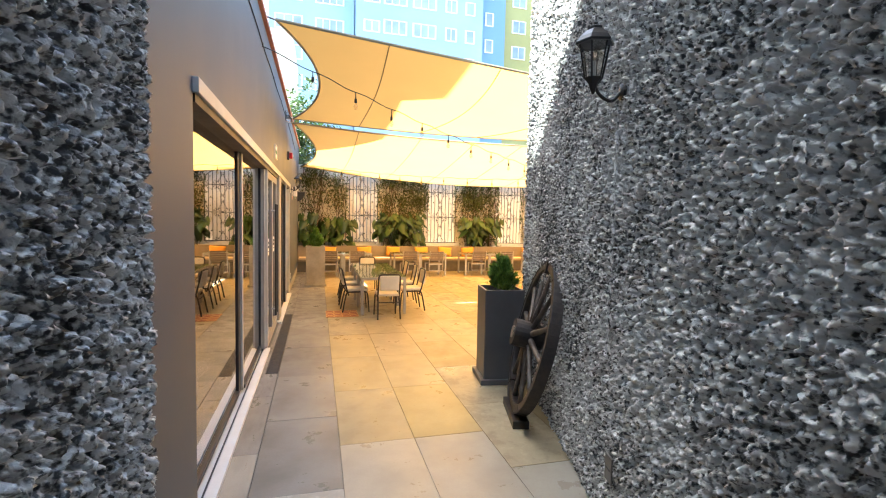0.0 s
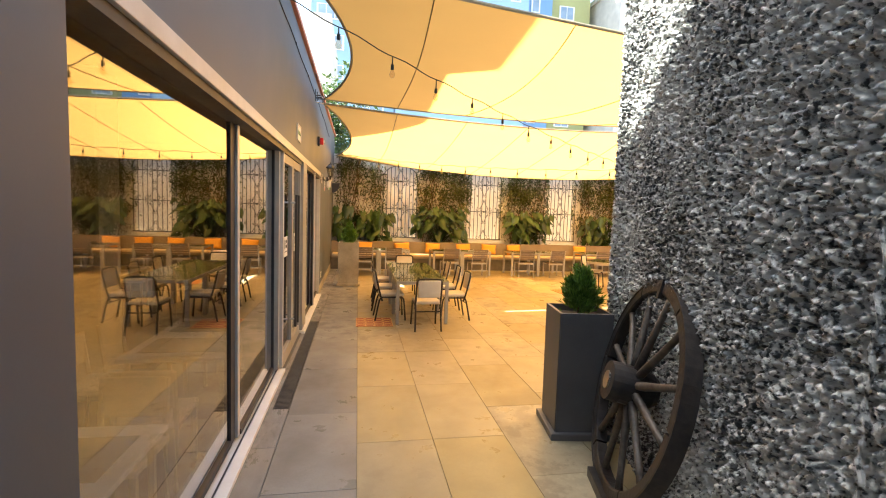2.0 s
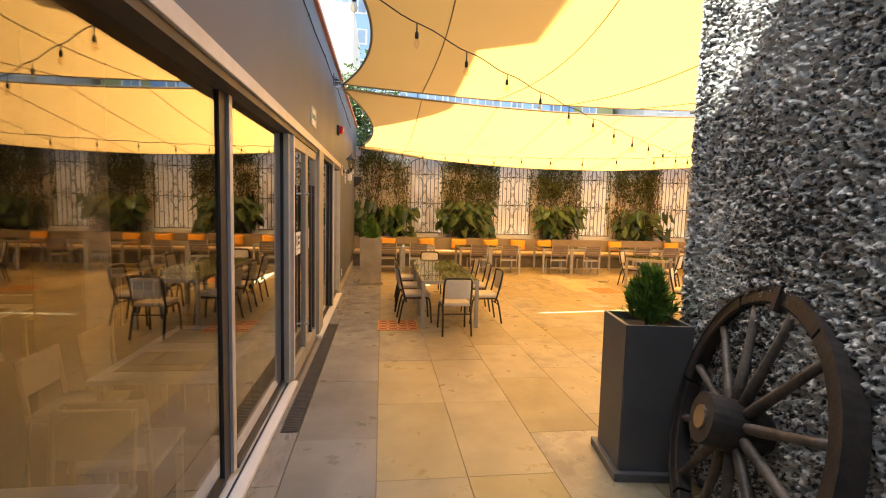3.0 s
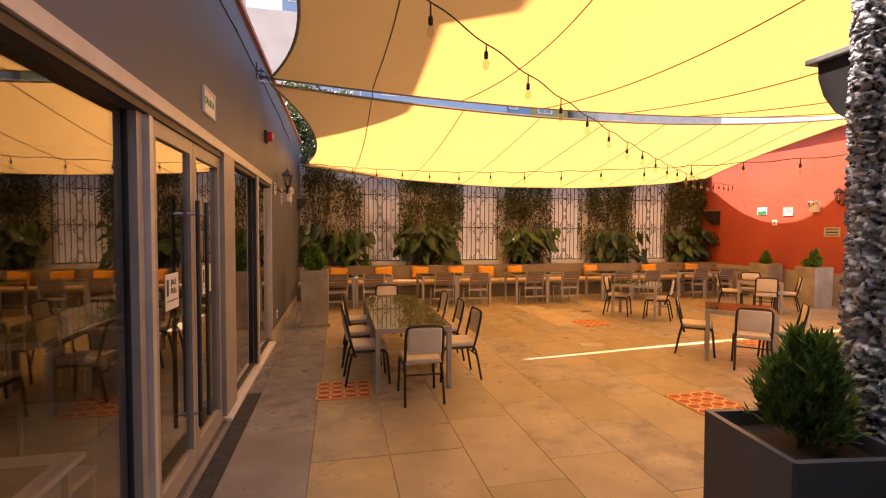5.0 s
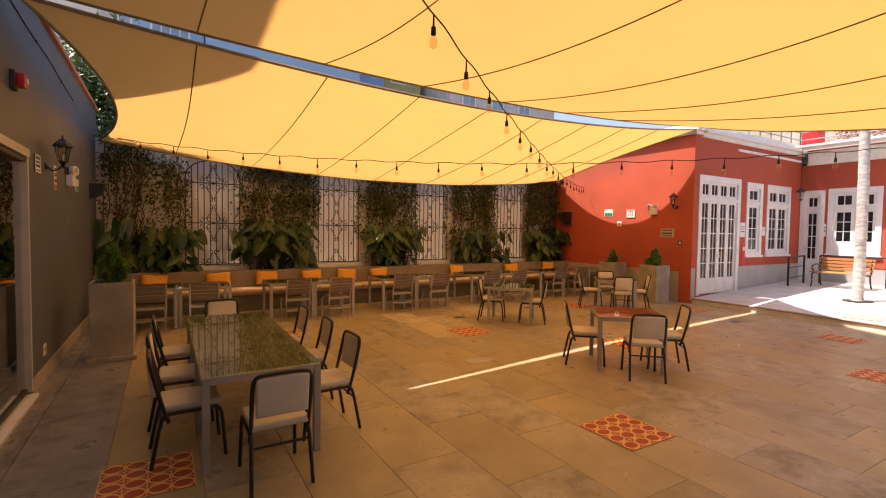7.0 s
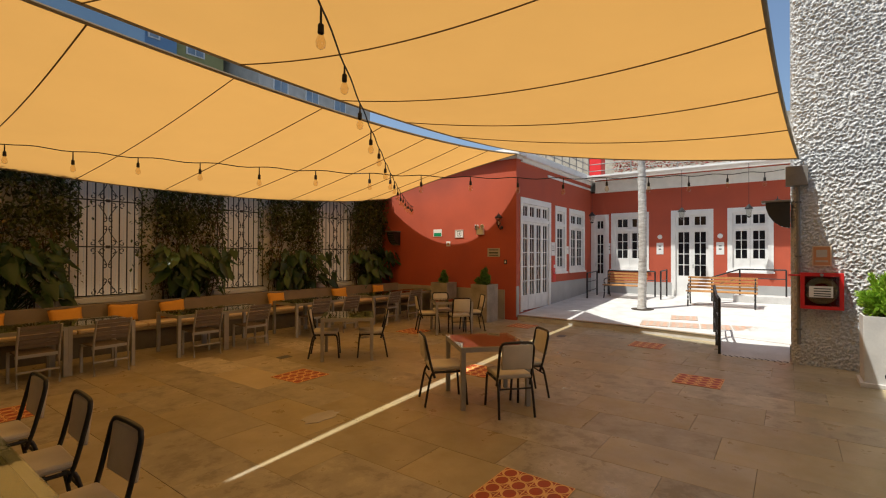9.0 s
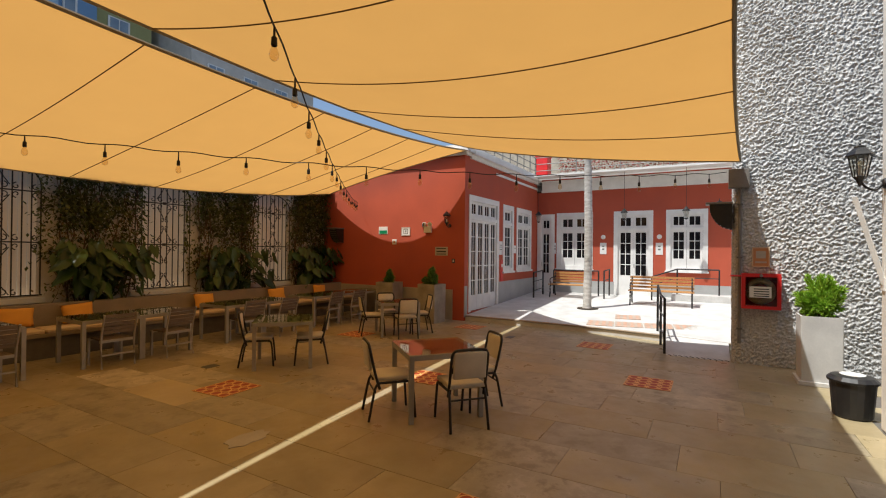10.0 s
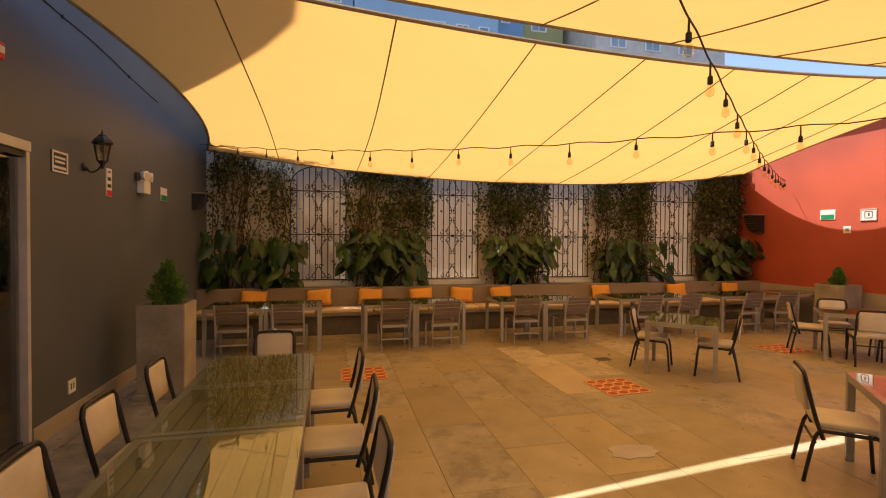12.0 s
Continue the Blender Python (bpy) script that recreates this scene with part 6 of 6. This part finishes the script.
def bin_():
    top = thing("litter_bin", "black plastic litter bin with a rounded rim", "bin", at=pose(9.45, 6.00, 0))
    part("body", turned([(0.17, 0.0), (0.185, 0.02), (0.215, 0.40)], sides=20), "black", top, smooth=False)
    part("rim", turned([(0.215, 0.40), (0.235, 0.405), (0.24, 0.43), (0.20, 0.47), (0.12, 0.48)], sides=20), "black", top)
    part("liner", turned([(0.09, 0.481), (0.12, 0.482), (0.12, 0.488), (0.09, 0.487)], sides=16), "sign", top)


bin_()


# ---- festoon lights ----
def festoon(p, q, sag, spots, label):
    top = thing("string_lights", label, "string lights", "festoon strings")
    a, b = Vector(p), Vector(q)

    def at(t):
        return a.lerp(b, t) - Vector((0, 0, sag * 4 * t * (1 - t))) + Vector((0, 0, 0.012 * math.sin(t * 140)))
    part("cord", tube([at(k / 120) for k in range(121)], 0.0065, sides=5), "cord", top)
    for k, t in enumerate(spots):
        c = at(t)
        drop = 0.06 + 0.02 * (k % 3)
        s = part("socket", turned([(0.006, 0.0), (0.008, -drop), (0.018, -drop - 0.01), (0.02, -drop - 0.06), (0.016, -drop - 0.065)], sides=8, m=Matrix.Translation(c)), "cord", top)
        part("bulb", turned([(0.014, -drop - 0.065), (0.022, -drop - 0.085), (0.032, -drop - 0.115), (0.026, -drop - 0.145), (0.008, -drop - 0.158)], sides=10, m=Matrix.Translation(c)), "bulb", s, "clear round bulb", smooth=True)


festoon((0.42, 6.70, 3.83), (13.4, 16.73, 3.31), 0.48, [0.043 + 0.0445 * k for k in range(22)], "black festoon cord of clear bulbs slung across the courtyard")
festoon((0.42, 17.6, 3.64), (12.05, 7.19, 3.29), 0.49, [0.070 + 0.0476 * k for k in range(20)], "black festoon cord of clear bulbs from the back corner")


# ---- patio things ----
def park_bench(at, w):
    top = thing("park_bench", "varnished slatted park bench with black cast-iron scroll ends", "bench", "benches on the patio", at=at)
    for s in (-1, 1):
        x = s * (w / 2 - 0.06)
        bm = bmesh.new()
        tube(curve_pts([(x, 0.30, 0.0), (x, 0.24, 0.18), (x, 0.22, 0.40), (x, -0.22, 0.40), (x, -0.26, 0.60), (x, -0.34, 0.84)], 4), 0.022, bm, sides=6)
        tube(curve_pts([(x, -0.34, 0.0), (x, -0.24, 0.20), (x, -0.20, 0.40)], 4), 0.022, bm, sides=6)
        tube(curve_pts([(x, -0.28, 0.62), (x, 0.0, 0.66), (x, 0.24, 0.62), (x, 0.26, 0.52), (x, 0.18, 0.50), (x, 0.22, 0.40)], 4), 0.018, bm, sides=6)
        part("cast_end", bm, "black", top)
    for k in range(6):
        y = -0.20 + k * 0.085
        part("seat_slat", box(-w / 2, w / 2, y, y + 0.06, 0.425, 0.455, bevel=0.005), "benchwood", top)
    for k in range(4):
        z = 0.50 + k * 0.095
        y = -0.24 - 0.10 * (z - 0.5) / 0.3
        part("back_slat", box(-w / 2, w / 2, y - 0.012, y + 0.018, z, z + 0.065, bevel=0.005), "benchwood", top)


park_bench(pose(17.55, 8.70, 0.315, 0, 0, 92), 1.75)
park_bench(pose(18.20, 11.55, 0.345, 0, 0, 88), 1.30)


def trunk():
    top = thing("palm_trunk", "slender pale ringed palm trunk rising through the patio", "tree")
    rng = random.Random(9)
    pts, tp = [], []
    for k in range(60):
        z = 0.1 + k * 0.14
        pts.append((16.10 + 0.02 * math.sin(k * 0.3) - 0.01 * z, 10.48 + 0.015 * math.cos(k * 0.2), z))
        tp.append((1.25 if k < 2 else 1.0) * (1 - 0.003 * k) * (1.0 + (0.05 if k % 3 == 0 else 0)) * rng.uniform(0.98, 1.02))
    part("trunk", tube(pts, 0.115, sides=14, taper=tp), "trunk", top, smooth=True)
    part("planting_ring", turned([(0.24, 0.255), (0.30, 0.255), (0.30, 0.275), (0.24, 0.28)], sides=20, m=Matrix.Translation((16.10, 10.48, 0))), "soil", top)


trunk()


def railing(points, height, label, mid=2):
    top = thing("handrail", label, "railing", "black patio handrails")
    P = [Vector(p) for p in points]
    for p in P:
        part("post", box(p.x - 0.022, p.x + 0.022, p.y - 0.022, p.y + 0.022, p.z - 0.03, p.z + height), "black", top)
    for k in range(mid + 1):
        hgt = height * (1 - k * 0.36)
        for a, b in zip(P, P[1:]):
            u = Vector((0, 0, hgt))
            part("rail", tube([a + u, b + u], 0.022 if k == 0 else 0.014, sides=8), "black", top)


railing([(12.02, 8.16, 0.03), (12.9, 8.30, 0.03), (13.6, 8.42, 0.18)], 0.98, "black steel handrail of the ramp beside the step")
railing([(19.2, 10.45, 0.40), (18.3, 10.45, 0.37)], 0.9, "black steel handrail by the patio door", 1)
railing([(18.9, 12.30, 0.39), (18.9, 10.75, 0.39)], 0.85, "black steel handrail under the patio window", 1)
railing([(17.6, 12.60, 0.33), (18.6, 12.60, 0.37)], 0.85, "black steel handrail at the corner door", 2)
railing([(18.6, 9.05, 0.37), (19.0, 8.35, 0.62), (19.0, 7.20, 0.62)], 0.75, "black steel handrail of the sloping ramp", 1)
structure("ramp", box(18.7, FAR_X - 0.03, 6.2, 8.5, 0.3, 0.58), "patio", "pale ramp below the patio window", "ramp")


def ramp_wedge():
    bm = bmesh.new()
    t4 = [bm.verts.new(c) for c in ((11.98, 7.12, 0.006), (12.96, 7.12, 0.153), (13.28, 8.30, 0.153), (11.95, 8.12, 0.006))]
    b4 = [bm.verts.new((v.co.x, v.co.y, -0.02)) for v in t4]
    bm.faces.new(t4[::-1])
    for k in range(4):
        bm.faces.new((t4[k], t4[(k + 1) % 4], b4[(k + 1) % 4], b4[k]))
    structure("ramp_entry", bm, "patio", "pale cement ramp rising to the raised patio", "ramp")
    strip = thing("warning_strip", "black and white slanted warning strip at the ramp foot", "floor marking")
    part("strip", box(11.88, 11.955, 7.12, 8.12, -0.004, 0.0062), "sign", strip)
    for k in range(11):
        part("stripe", box(-0.018, 0.018, -0.05, 0.05, -0.003, 0.0075, m=pose(11.917, 7.17 + 0.09 * k, 0, 0, 0, -45)), "ink", strip)


ramp_wedge()
for y in (12.85, 9.92, 8.1):
    top = thing("hanging_lantern", "black lantern hanging on a rod before the patio wall", "hanging lamp", "hanging lanterns", at=pose(FAR_X - 0.7, y, 3.15))
    part("rod", tube([(0, 0, 0.18), (0, 0, 1.42)], 0.006, sides=5), "black", top)
    part("roof", turned([(0.13, 0.05), (0.12, 0.07), (0.05, 0.15), (0.02, 0.19)], sides=6), "black", top)
    part("glass", turned([(0.06, -0.18), (0.10, 0.05)], sides=6), "lantern", top)
    part("base", turned([(0.02, -0.22), (0.065, -0.19), (0.065, -0.178)], sides=6), "black", top)
structure("eave_beam", box(FAR_X - 0.95, FAR_X - 0.25, 2.0, RED_Y - 0.2, 4.565, 4.62), "white", "thin white eave over the patio wall", "eave")


def terrace():
    top = thing("terrace_railing", "grey metal railing along the roof terrace", "railing")
    for x0, y0, x1, y1 in ((RED_X + 1.5, RED_Y + 0.1, FAR_X + 0.1, RED_Y + 0.1), (FAR_X + 0.1, RED_Y + 0.1, FAR_X + 0.1, 2.5)):
        n = 7
        for k in range(n + 1):
            x, y = x0 + (x1 - x0) * k / n, y0 + (y1 - y0) * k / n
            part("post", tube([(x, y, 4.66), (x, y, 5.45)], 0.02, sides=6), "pvc", top)
        for z in (5.45, 5.2, 4.95):
            part("rail", tube([(x0, y0, z), (x1, y1, z)], 0.016, sides=6), "pvc", top)
    rng = random.Random(4)
    for k in range(10):
        y = 3.0 + k * 1.0
        t2 = thing("flower_box", "planted box of red and dry flowers on the roof terrace", "flower box", "terrace flower boxes", at=pose(FAR_X + 0.75, y, 4.66))
        part("trough", box(-0.2, 0.2, -0.45, 0.45, 0, 0.25, bevel=0.01), "palewall", t2)
        bm = bmesh.new()
        leaves_mesh(bm, [Vector((rng.gauss(0, 0.18), rng.uniform(-0.5, 0.5), 0.22 + abs(rng.gauss(0.32, 0.26)))) for _ in range(420)], 0.10, 0.2, rng)
        part("foliage", bm, "flower", t2)
    t3 = thing("terrace_cabinet", "bright red cabinet standing on the roof terrace", "cabinet", at=pose(FAR_X + 0.9, 13.2, 4.66))
    part("case", box(-0.25, 0.25, -0.24, 0.24, 0, 0.95, bevel=0.02), "fire", t3)
    part("lid", box(-0.27, 0.27, -0.26, 0.26, 0.95, 1.02, bevel=0.01), "fire", t3)


terrace()


# ---- far buildings ----
def tower(name, x0, x1, y, top_z, mat, bays, label, floor_h=3.05, depth=14):
    top = thing(name, label, "building")
    part("wall", box(x0, x1, y, y + depth, 0, top_z), mat, top)
    part("roof", box(x0 - 0.3, x1 + 0.3, y - 0.3, y + depth + 0.3, top_z, top_z + 0.5), "palewall", top)
    z = 9.4
    while z < top_z - 2:
        for cx, w, h, panes in bays:
            win = part("window", box(cx - w / 2 - 0.12, cx + w / 2 + 0.12, y - 0.10, y - 0.01, z - 0.12, z + h + 0.12), "white", top)
            for k in range(panes):
                a = cx - w / 2 + w * k / panes
                part("pane", box(a + 0.05, a + w / panes - 0.05, y - 0.13, y - 0.101, z, z + h), "pane", win)
        z += floor_h


tower("apartment_building", 4.9, 18.9, 52, 40, "blue", [(6.5, 1.5, 1.0, 2), (9.0, 2.3, 1.25, 3), (12.2, 2.4, 1.25, 3), (15.2, 1.1, 1.2, 2), (17.4, 0.9, 1.2, 1)], "pale blue apartment tower with rows of windows")
tower("apartment_building", -4.0, 4.8, 54, 40, "blue", [(-2.0, 2.6, 1.3, 3), (2.2, 2.8, 1.3, 4)], "pale blue wing of the apartment tower with balconies")
tower("apartment_building", 19.0, 22.4, 54, 40, "bluedeep", [(20.4, 0.8, 1.3, 1)], "deeper blue wing of the apartment tower")
tower("apartment_building", 22.8, 27.5, 55, 38, "lime", [(24.6, 1.6, 1.3, 2)], "lime yellow apartment building beside the blue tower")
tower("apartment_building", 28.5, 44, 50, 27, "palewall", [(31.0, 1.6, 1.3, 2), (35.0, 1.6, 1.3, 2), (39.0, 1.6, 1.3, 2)], "pale apartment building beyond the garden wall")


def tree():
    rng = random.Random(77)
    top = thing("tree", "leafy green tree beyond the garden wall", "tree")
    part("trunk", tube([(0.1, 20.6, 0), (0.2, 20.5, 3.0), (0.0, 20.6, 5.2)], 0.16, sides=8, taper=(1.2, 0.9, 0.5)), "stem", top)
    for k in range(7):
        a = k * 0.9
        part("limb", tube([(0.15, 20.5, 3.0 + 0.25 * k), (0.15 + 0.9 * math.cos(a), 20.5 + 0.8 * math.sin(a), 4.0 + 0.3 * k)], 0.05, sides=6, taper=(1, 0.4)), "stem", top)
    bm = bmesh.new()
    spots = []
    for k in range(120):
        c = Vector((0.3 + rng.gauss(0, 0.8), 20.3 + rng.gauss(0, 0.7), 4.6 + rng.gauss(0, 0.9)))
        for j in range(46):
            spots.append(c + Vector((rng.gauss(0, 0.2), rng.gauss(0, 0.2), rng.gauss(0, 0.2))))
    leaves_mesh(bm, spots, 0.19, 0.3, rng)
    part("crown", bm, "bigleaf", top)


tree()


# ---- dining room seen through the glass ----
def room_chair():
    top = thing("dining_room_chair", "pale wooden dining room chair with a low curved back", "chair", "chairs in the dining room")
    for sx in (-1, 1):
        part("leg", box(sx * 0.20, sx * 0.165, 0.17, 0.205, 0, 0.44), "paleseat", top)
        part("leg", tube([(sx * 0.185, -0.22, 0), (sx * 0.185, -0.19, 0.44), (sx * 0.185, -0.24, 0.82)], 0.018, sides=6), "paleseat", top)
    part("seat", box(-0.21, 0.21, -0.20, 0.22, 0.43, 0.47, bevel=0.01), "cream", top)
    part("backrest", box(-0.185, 0.185, -0.245, -0.215, 0.58, 0.83, bevel=0.01), "paleseat", top)
    return top


def room_table():
    top = thing("dining_room_table", "pale marble-topped dining room table with slim legs", "table", "tables in the dining room")
    part("tabletop", box(-0.38, 0.38, -0.65, 0.65, 0.72, 0.75, bevel=0.004), "sign", top)
    for sx in (-1, 1):
        for sy in (-1, 1):
            part("leg", box(sx * 0.34, sx * 0.31, sy * 0.60, sy * 0.57, 0, 0.72), "paleseat", top)
    for k in range(2):
        part("place_mat", box(-0.30, 0.30, -0.50 + 0.62 * k, -0.10 + 0.62 * k, 0.7505, 0.754), "slat", top)
    return top


RC, RT = room_chair(), room_table()
for x, y in ((-0.13, 4.06), (-0.13, 6.46), (-2.6, 5.4), (-2.6, 7.9), (-0.9, 10.9), (-2.8, 10.6)):
    place(RT, pose(x, y, 0))
    for dx, dy, a in ((-0.62, 0.3, -90), (-0.62, -0.3, -88), (0.0, -0.92, 2), (0.0, 0.92, 178)):
        place(RC, pose(x + dx, y + dy, 0, 0, 0, a))
structure("stone_pillar", box(-1.52, -1.12, 6.9, 7.3, 0, 3.1, bevel=0.03), "patch", "rough stone pillar in the dining room", "pillar")


# ---- floor pieces ----
def mat_tile(x, y, turn, body="tile", lines="tileline"):
    top = thing("pattern_tile_inlay", "square inlay of orange-red patterned cement tiles in the floor", "floor tile", "patterned inlays", at=pose(x, y, 0.0, 0, 0, turn))
    for i in range(2):
        for j in range(2):
            part("tile", box(-0.298 + 0.299 * i, -0.001 + 0.299 * i, -0.298 + 0.299 * j, -0.001 + 0.299 * j, -0.012, 0.0045), body, top)
    bm = bmesh.new()
    for i in range(4):
        for j in range(4):
            cx, cy = -0.223 + 0.149 * i, -0.223 + 0.149 * j
            n = 16
            for r0, r1 in ((0.063, 0.073),):
                vs = [(bm.verts.new((cx + r0 * math.cos(a), cy + r0 * math.sin(a) * 0.8, 0.0062)), bm.verts.new((cx + r1 * math.cos(a), cy + r1 * math.sin(a), 0.0062))) for a in [2 * math.pi * k / n for k in range(n)]]
                for k in range(n):
                    p, q = vs[k], vs[(k + 1) % n]
                    bm.faces.new((p[0], p[1], q[1], q[0]))
    for k in range(5):
        c = -0.298 + 0.149 * k
        box(c - 0.004, c + 0.004, -0.298, 0.298, 0.0055, 0.0066, bm)
        box(-0.298, 0.298, c - 0.004, c + 0.004, 0.0057, 0.0068, bm)
    part("pattern", bm, lines, top, "pale ring pattern")
    return top


for x, y, a in ((1.51, 9.96, 0), (5.32, 8.76, 0), (6.40, 12.98, 3), (9.70, 8.18, 0), (10.47, 14.22, 0), (12.05, 9.42, 0), (3.32, 14.20, 0), (8.27, 11.03, 0), (12.75, 12.55, 0)):
    mat_tile(x, y, a)


for x, y, a in ((13.99, 9.70, 8), (14.09, 9.08, 9), (14.20, 8.46, 10), (14.31, 7.84, 10), (14.42, 7.22, 11), (15.10, 9.25, 9)):
    mat_tile(x, y, 0, "tile_sunlit", "patch").matrix_basis = pose(x, y, 0.150 + 0.0443 * (x - 13.45), 0, -2.53, 0) @ pose(0, 0, 0.004, 0, 0, a)


def patch(x, y, w, d, seed, rough=True, mat="patch"):
    rng = random.Random(seed)
    top = thing("floor_repair", "pale cement repair let into the floor slabs" if mat == "patch" else "small dark drain cover set in the floor", "floor patch" if mat == "patch" else "drain cover", at=pose(x, y, 0))
    bm = bmesh.new()
    n = 18
    ring = []
    for k in range(n):
        a = 2 * math.pi * k / n
        r = rng.uniform(0.8, 1.1) if rough else 1
        c, s = math.cos(a), math.sin(a)
        if not rough:
            f = 1 / max(abs(c), abs(s))
            c, s = c * f, s * f
        ring.append((c * r * w / 2, s * r * d / 2))
    lo, hi = [bm.verts.new((a, b, -0.01)) for a, b in ring], [bm.verts.new((a, b, 0.0045)) for a, b in ring]
    bm.faces.new(hi)
    for k in range(n):
        bm.faces.new((lo[k], lo[(k + 1) % n], hi[(k + 1) % n], hi[k]))
    part("surface", bm, mat, top)


patch(5.45, 11.33, 0.48, 0.28, 1)
patch(7.0, 14.25, 0.24, 0.18, 4, False, "steelgrey")
patch(9.2, 14.55, 0.24, 0.18, 5, False, "steelgrey")
patch(12.0, 11.2, 0.26, 0.16, 6, False, "steelgrey")


def slabs():
    """Large concrete slabs in staggered rows, joints open between them."""
    rng = random.Random(3)
    pitch, length, gap = 0.628, 1.222, 0.0016
    meshes = []
    for k in range(4):
        bm = box(-pitch / 2 + gap, pitch / 2 - gap, -length / 2 + gap, length / 2 - gap, -0.03, 0.0)
        bmesh.ops.bevel(bm, geom=[e for e in bm.edges if min(v.co.z for v in e.verts) > -0.01], offset=0.0016, segments=1, affect="EDGES")
        me = bpy.data.meshes.new("slab")
        bm.to_mesh(me)
        bm.free()
        me.materials.append(M[("slab", "slab_grey", "slab_light", "slab_skylit")[k]])
        meshes.append(me)
    x0 = 0.605
    for i in range(-1, 21):
        cx = x0 + pitch * (i + 0.5)
        phase = 5.85 if i in (1, 2) else 5.22 if i in (0, 3) else 5.22 + rng.choice((0.0, 0.63, 0.3, 0.9))
        n0 = int(math.ceil((-2.6 - phase) / length))
        y = phase + n0 * length
        while y < 16.9:
            cy = y + length / 2
            y += length
            if cx > 2.2 + 0.26 * (cy - 1.5) + 0.6 and cy < 5.3:
                continue
            if cx > 13.6:
                continue
            s = new("slab", meshes[3 if cy < 4.6 else 1 if i < 1 else 2 if (5.4 < cx < 6.6 and 13.4 < cy < 15.2) or (7.2 < cx < 8.2 and 14.0 < cy < 15.2) else 0])
            s.parent = FLOOR
            if i == -1:
                s.matrix_basis = pose(LEFT + 0.11 + 0.0, cy, rng.uniform(-0.0012, 0.0006)) @ Matrix.Diagonal((0.21 / 0.62, 1, 1, 1))
            else:
                s.matrix_basis = pose(cx, cy, rng.uniform(-0.0012, 0.0006), rng.uniform(-0.03, 0.03), rng.uniform(-0.03, 0.03), 0)


slabs()
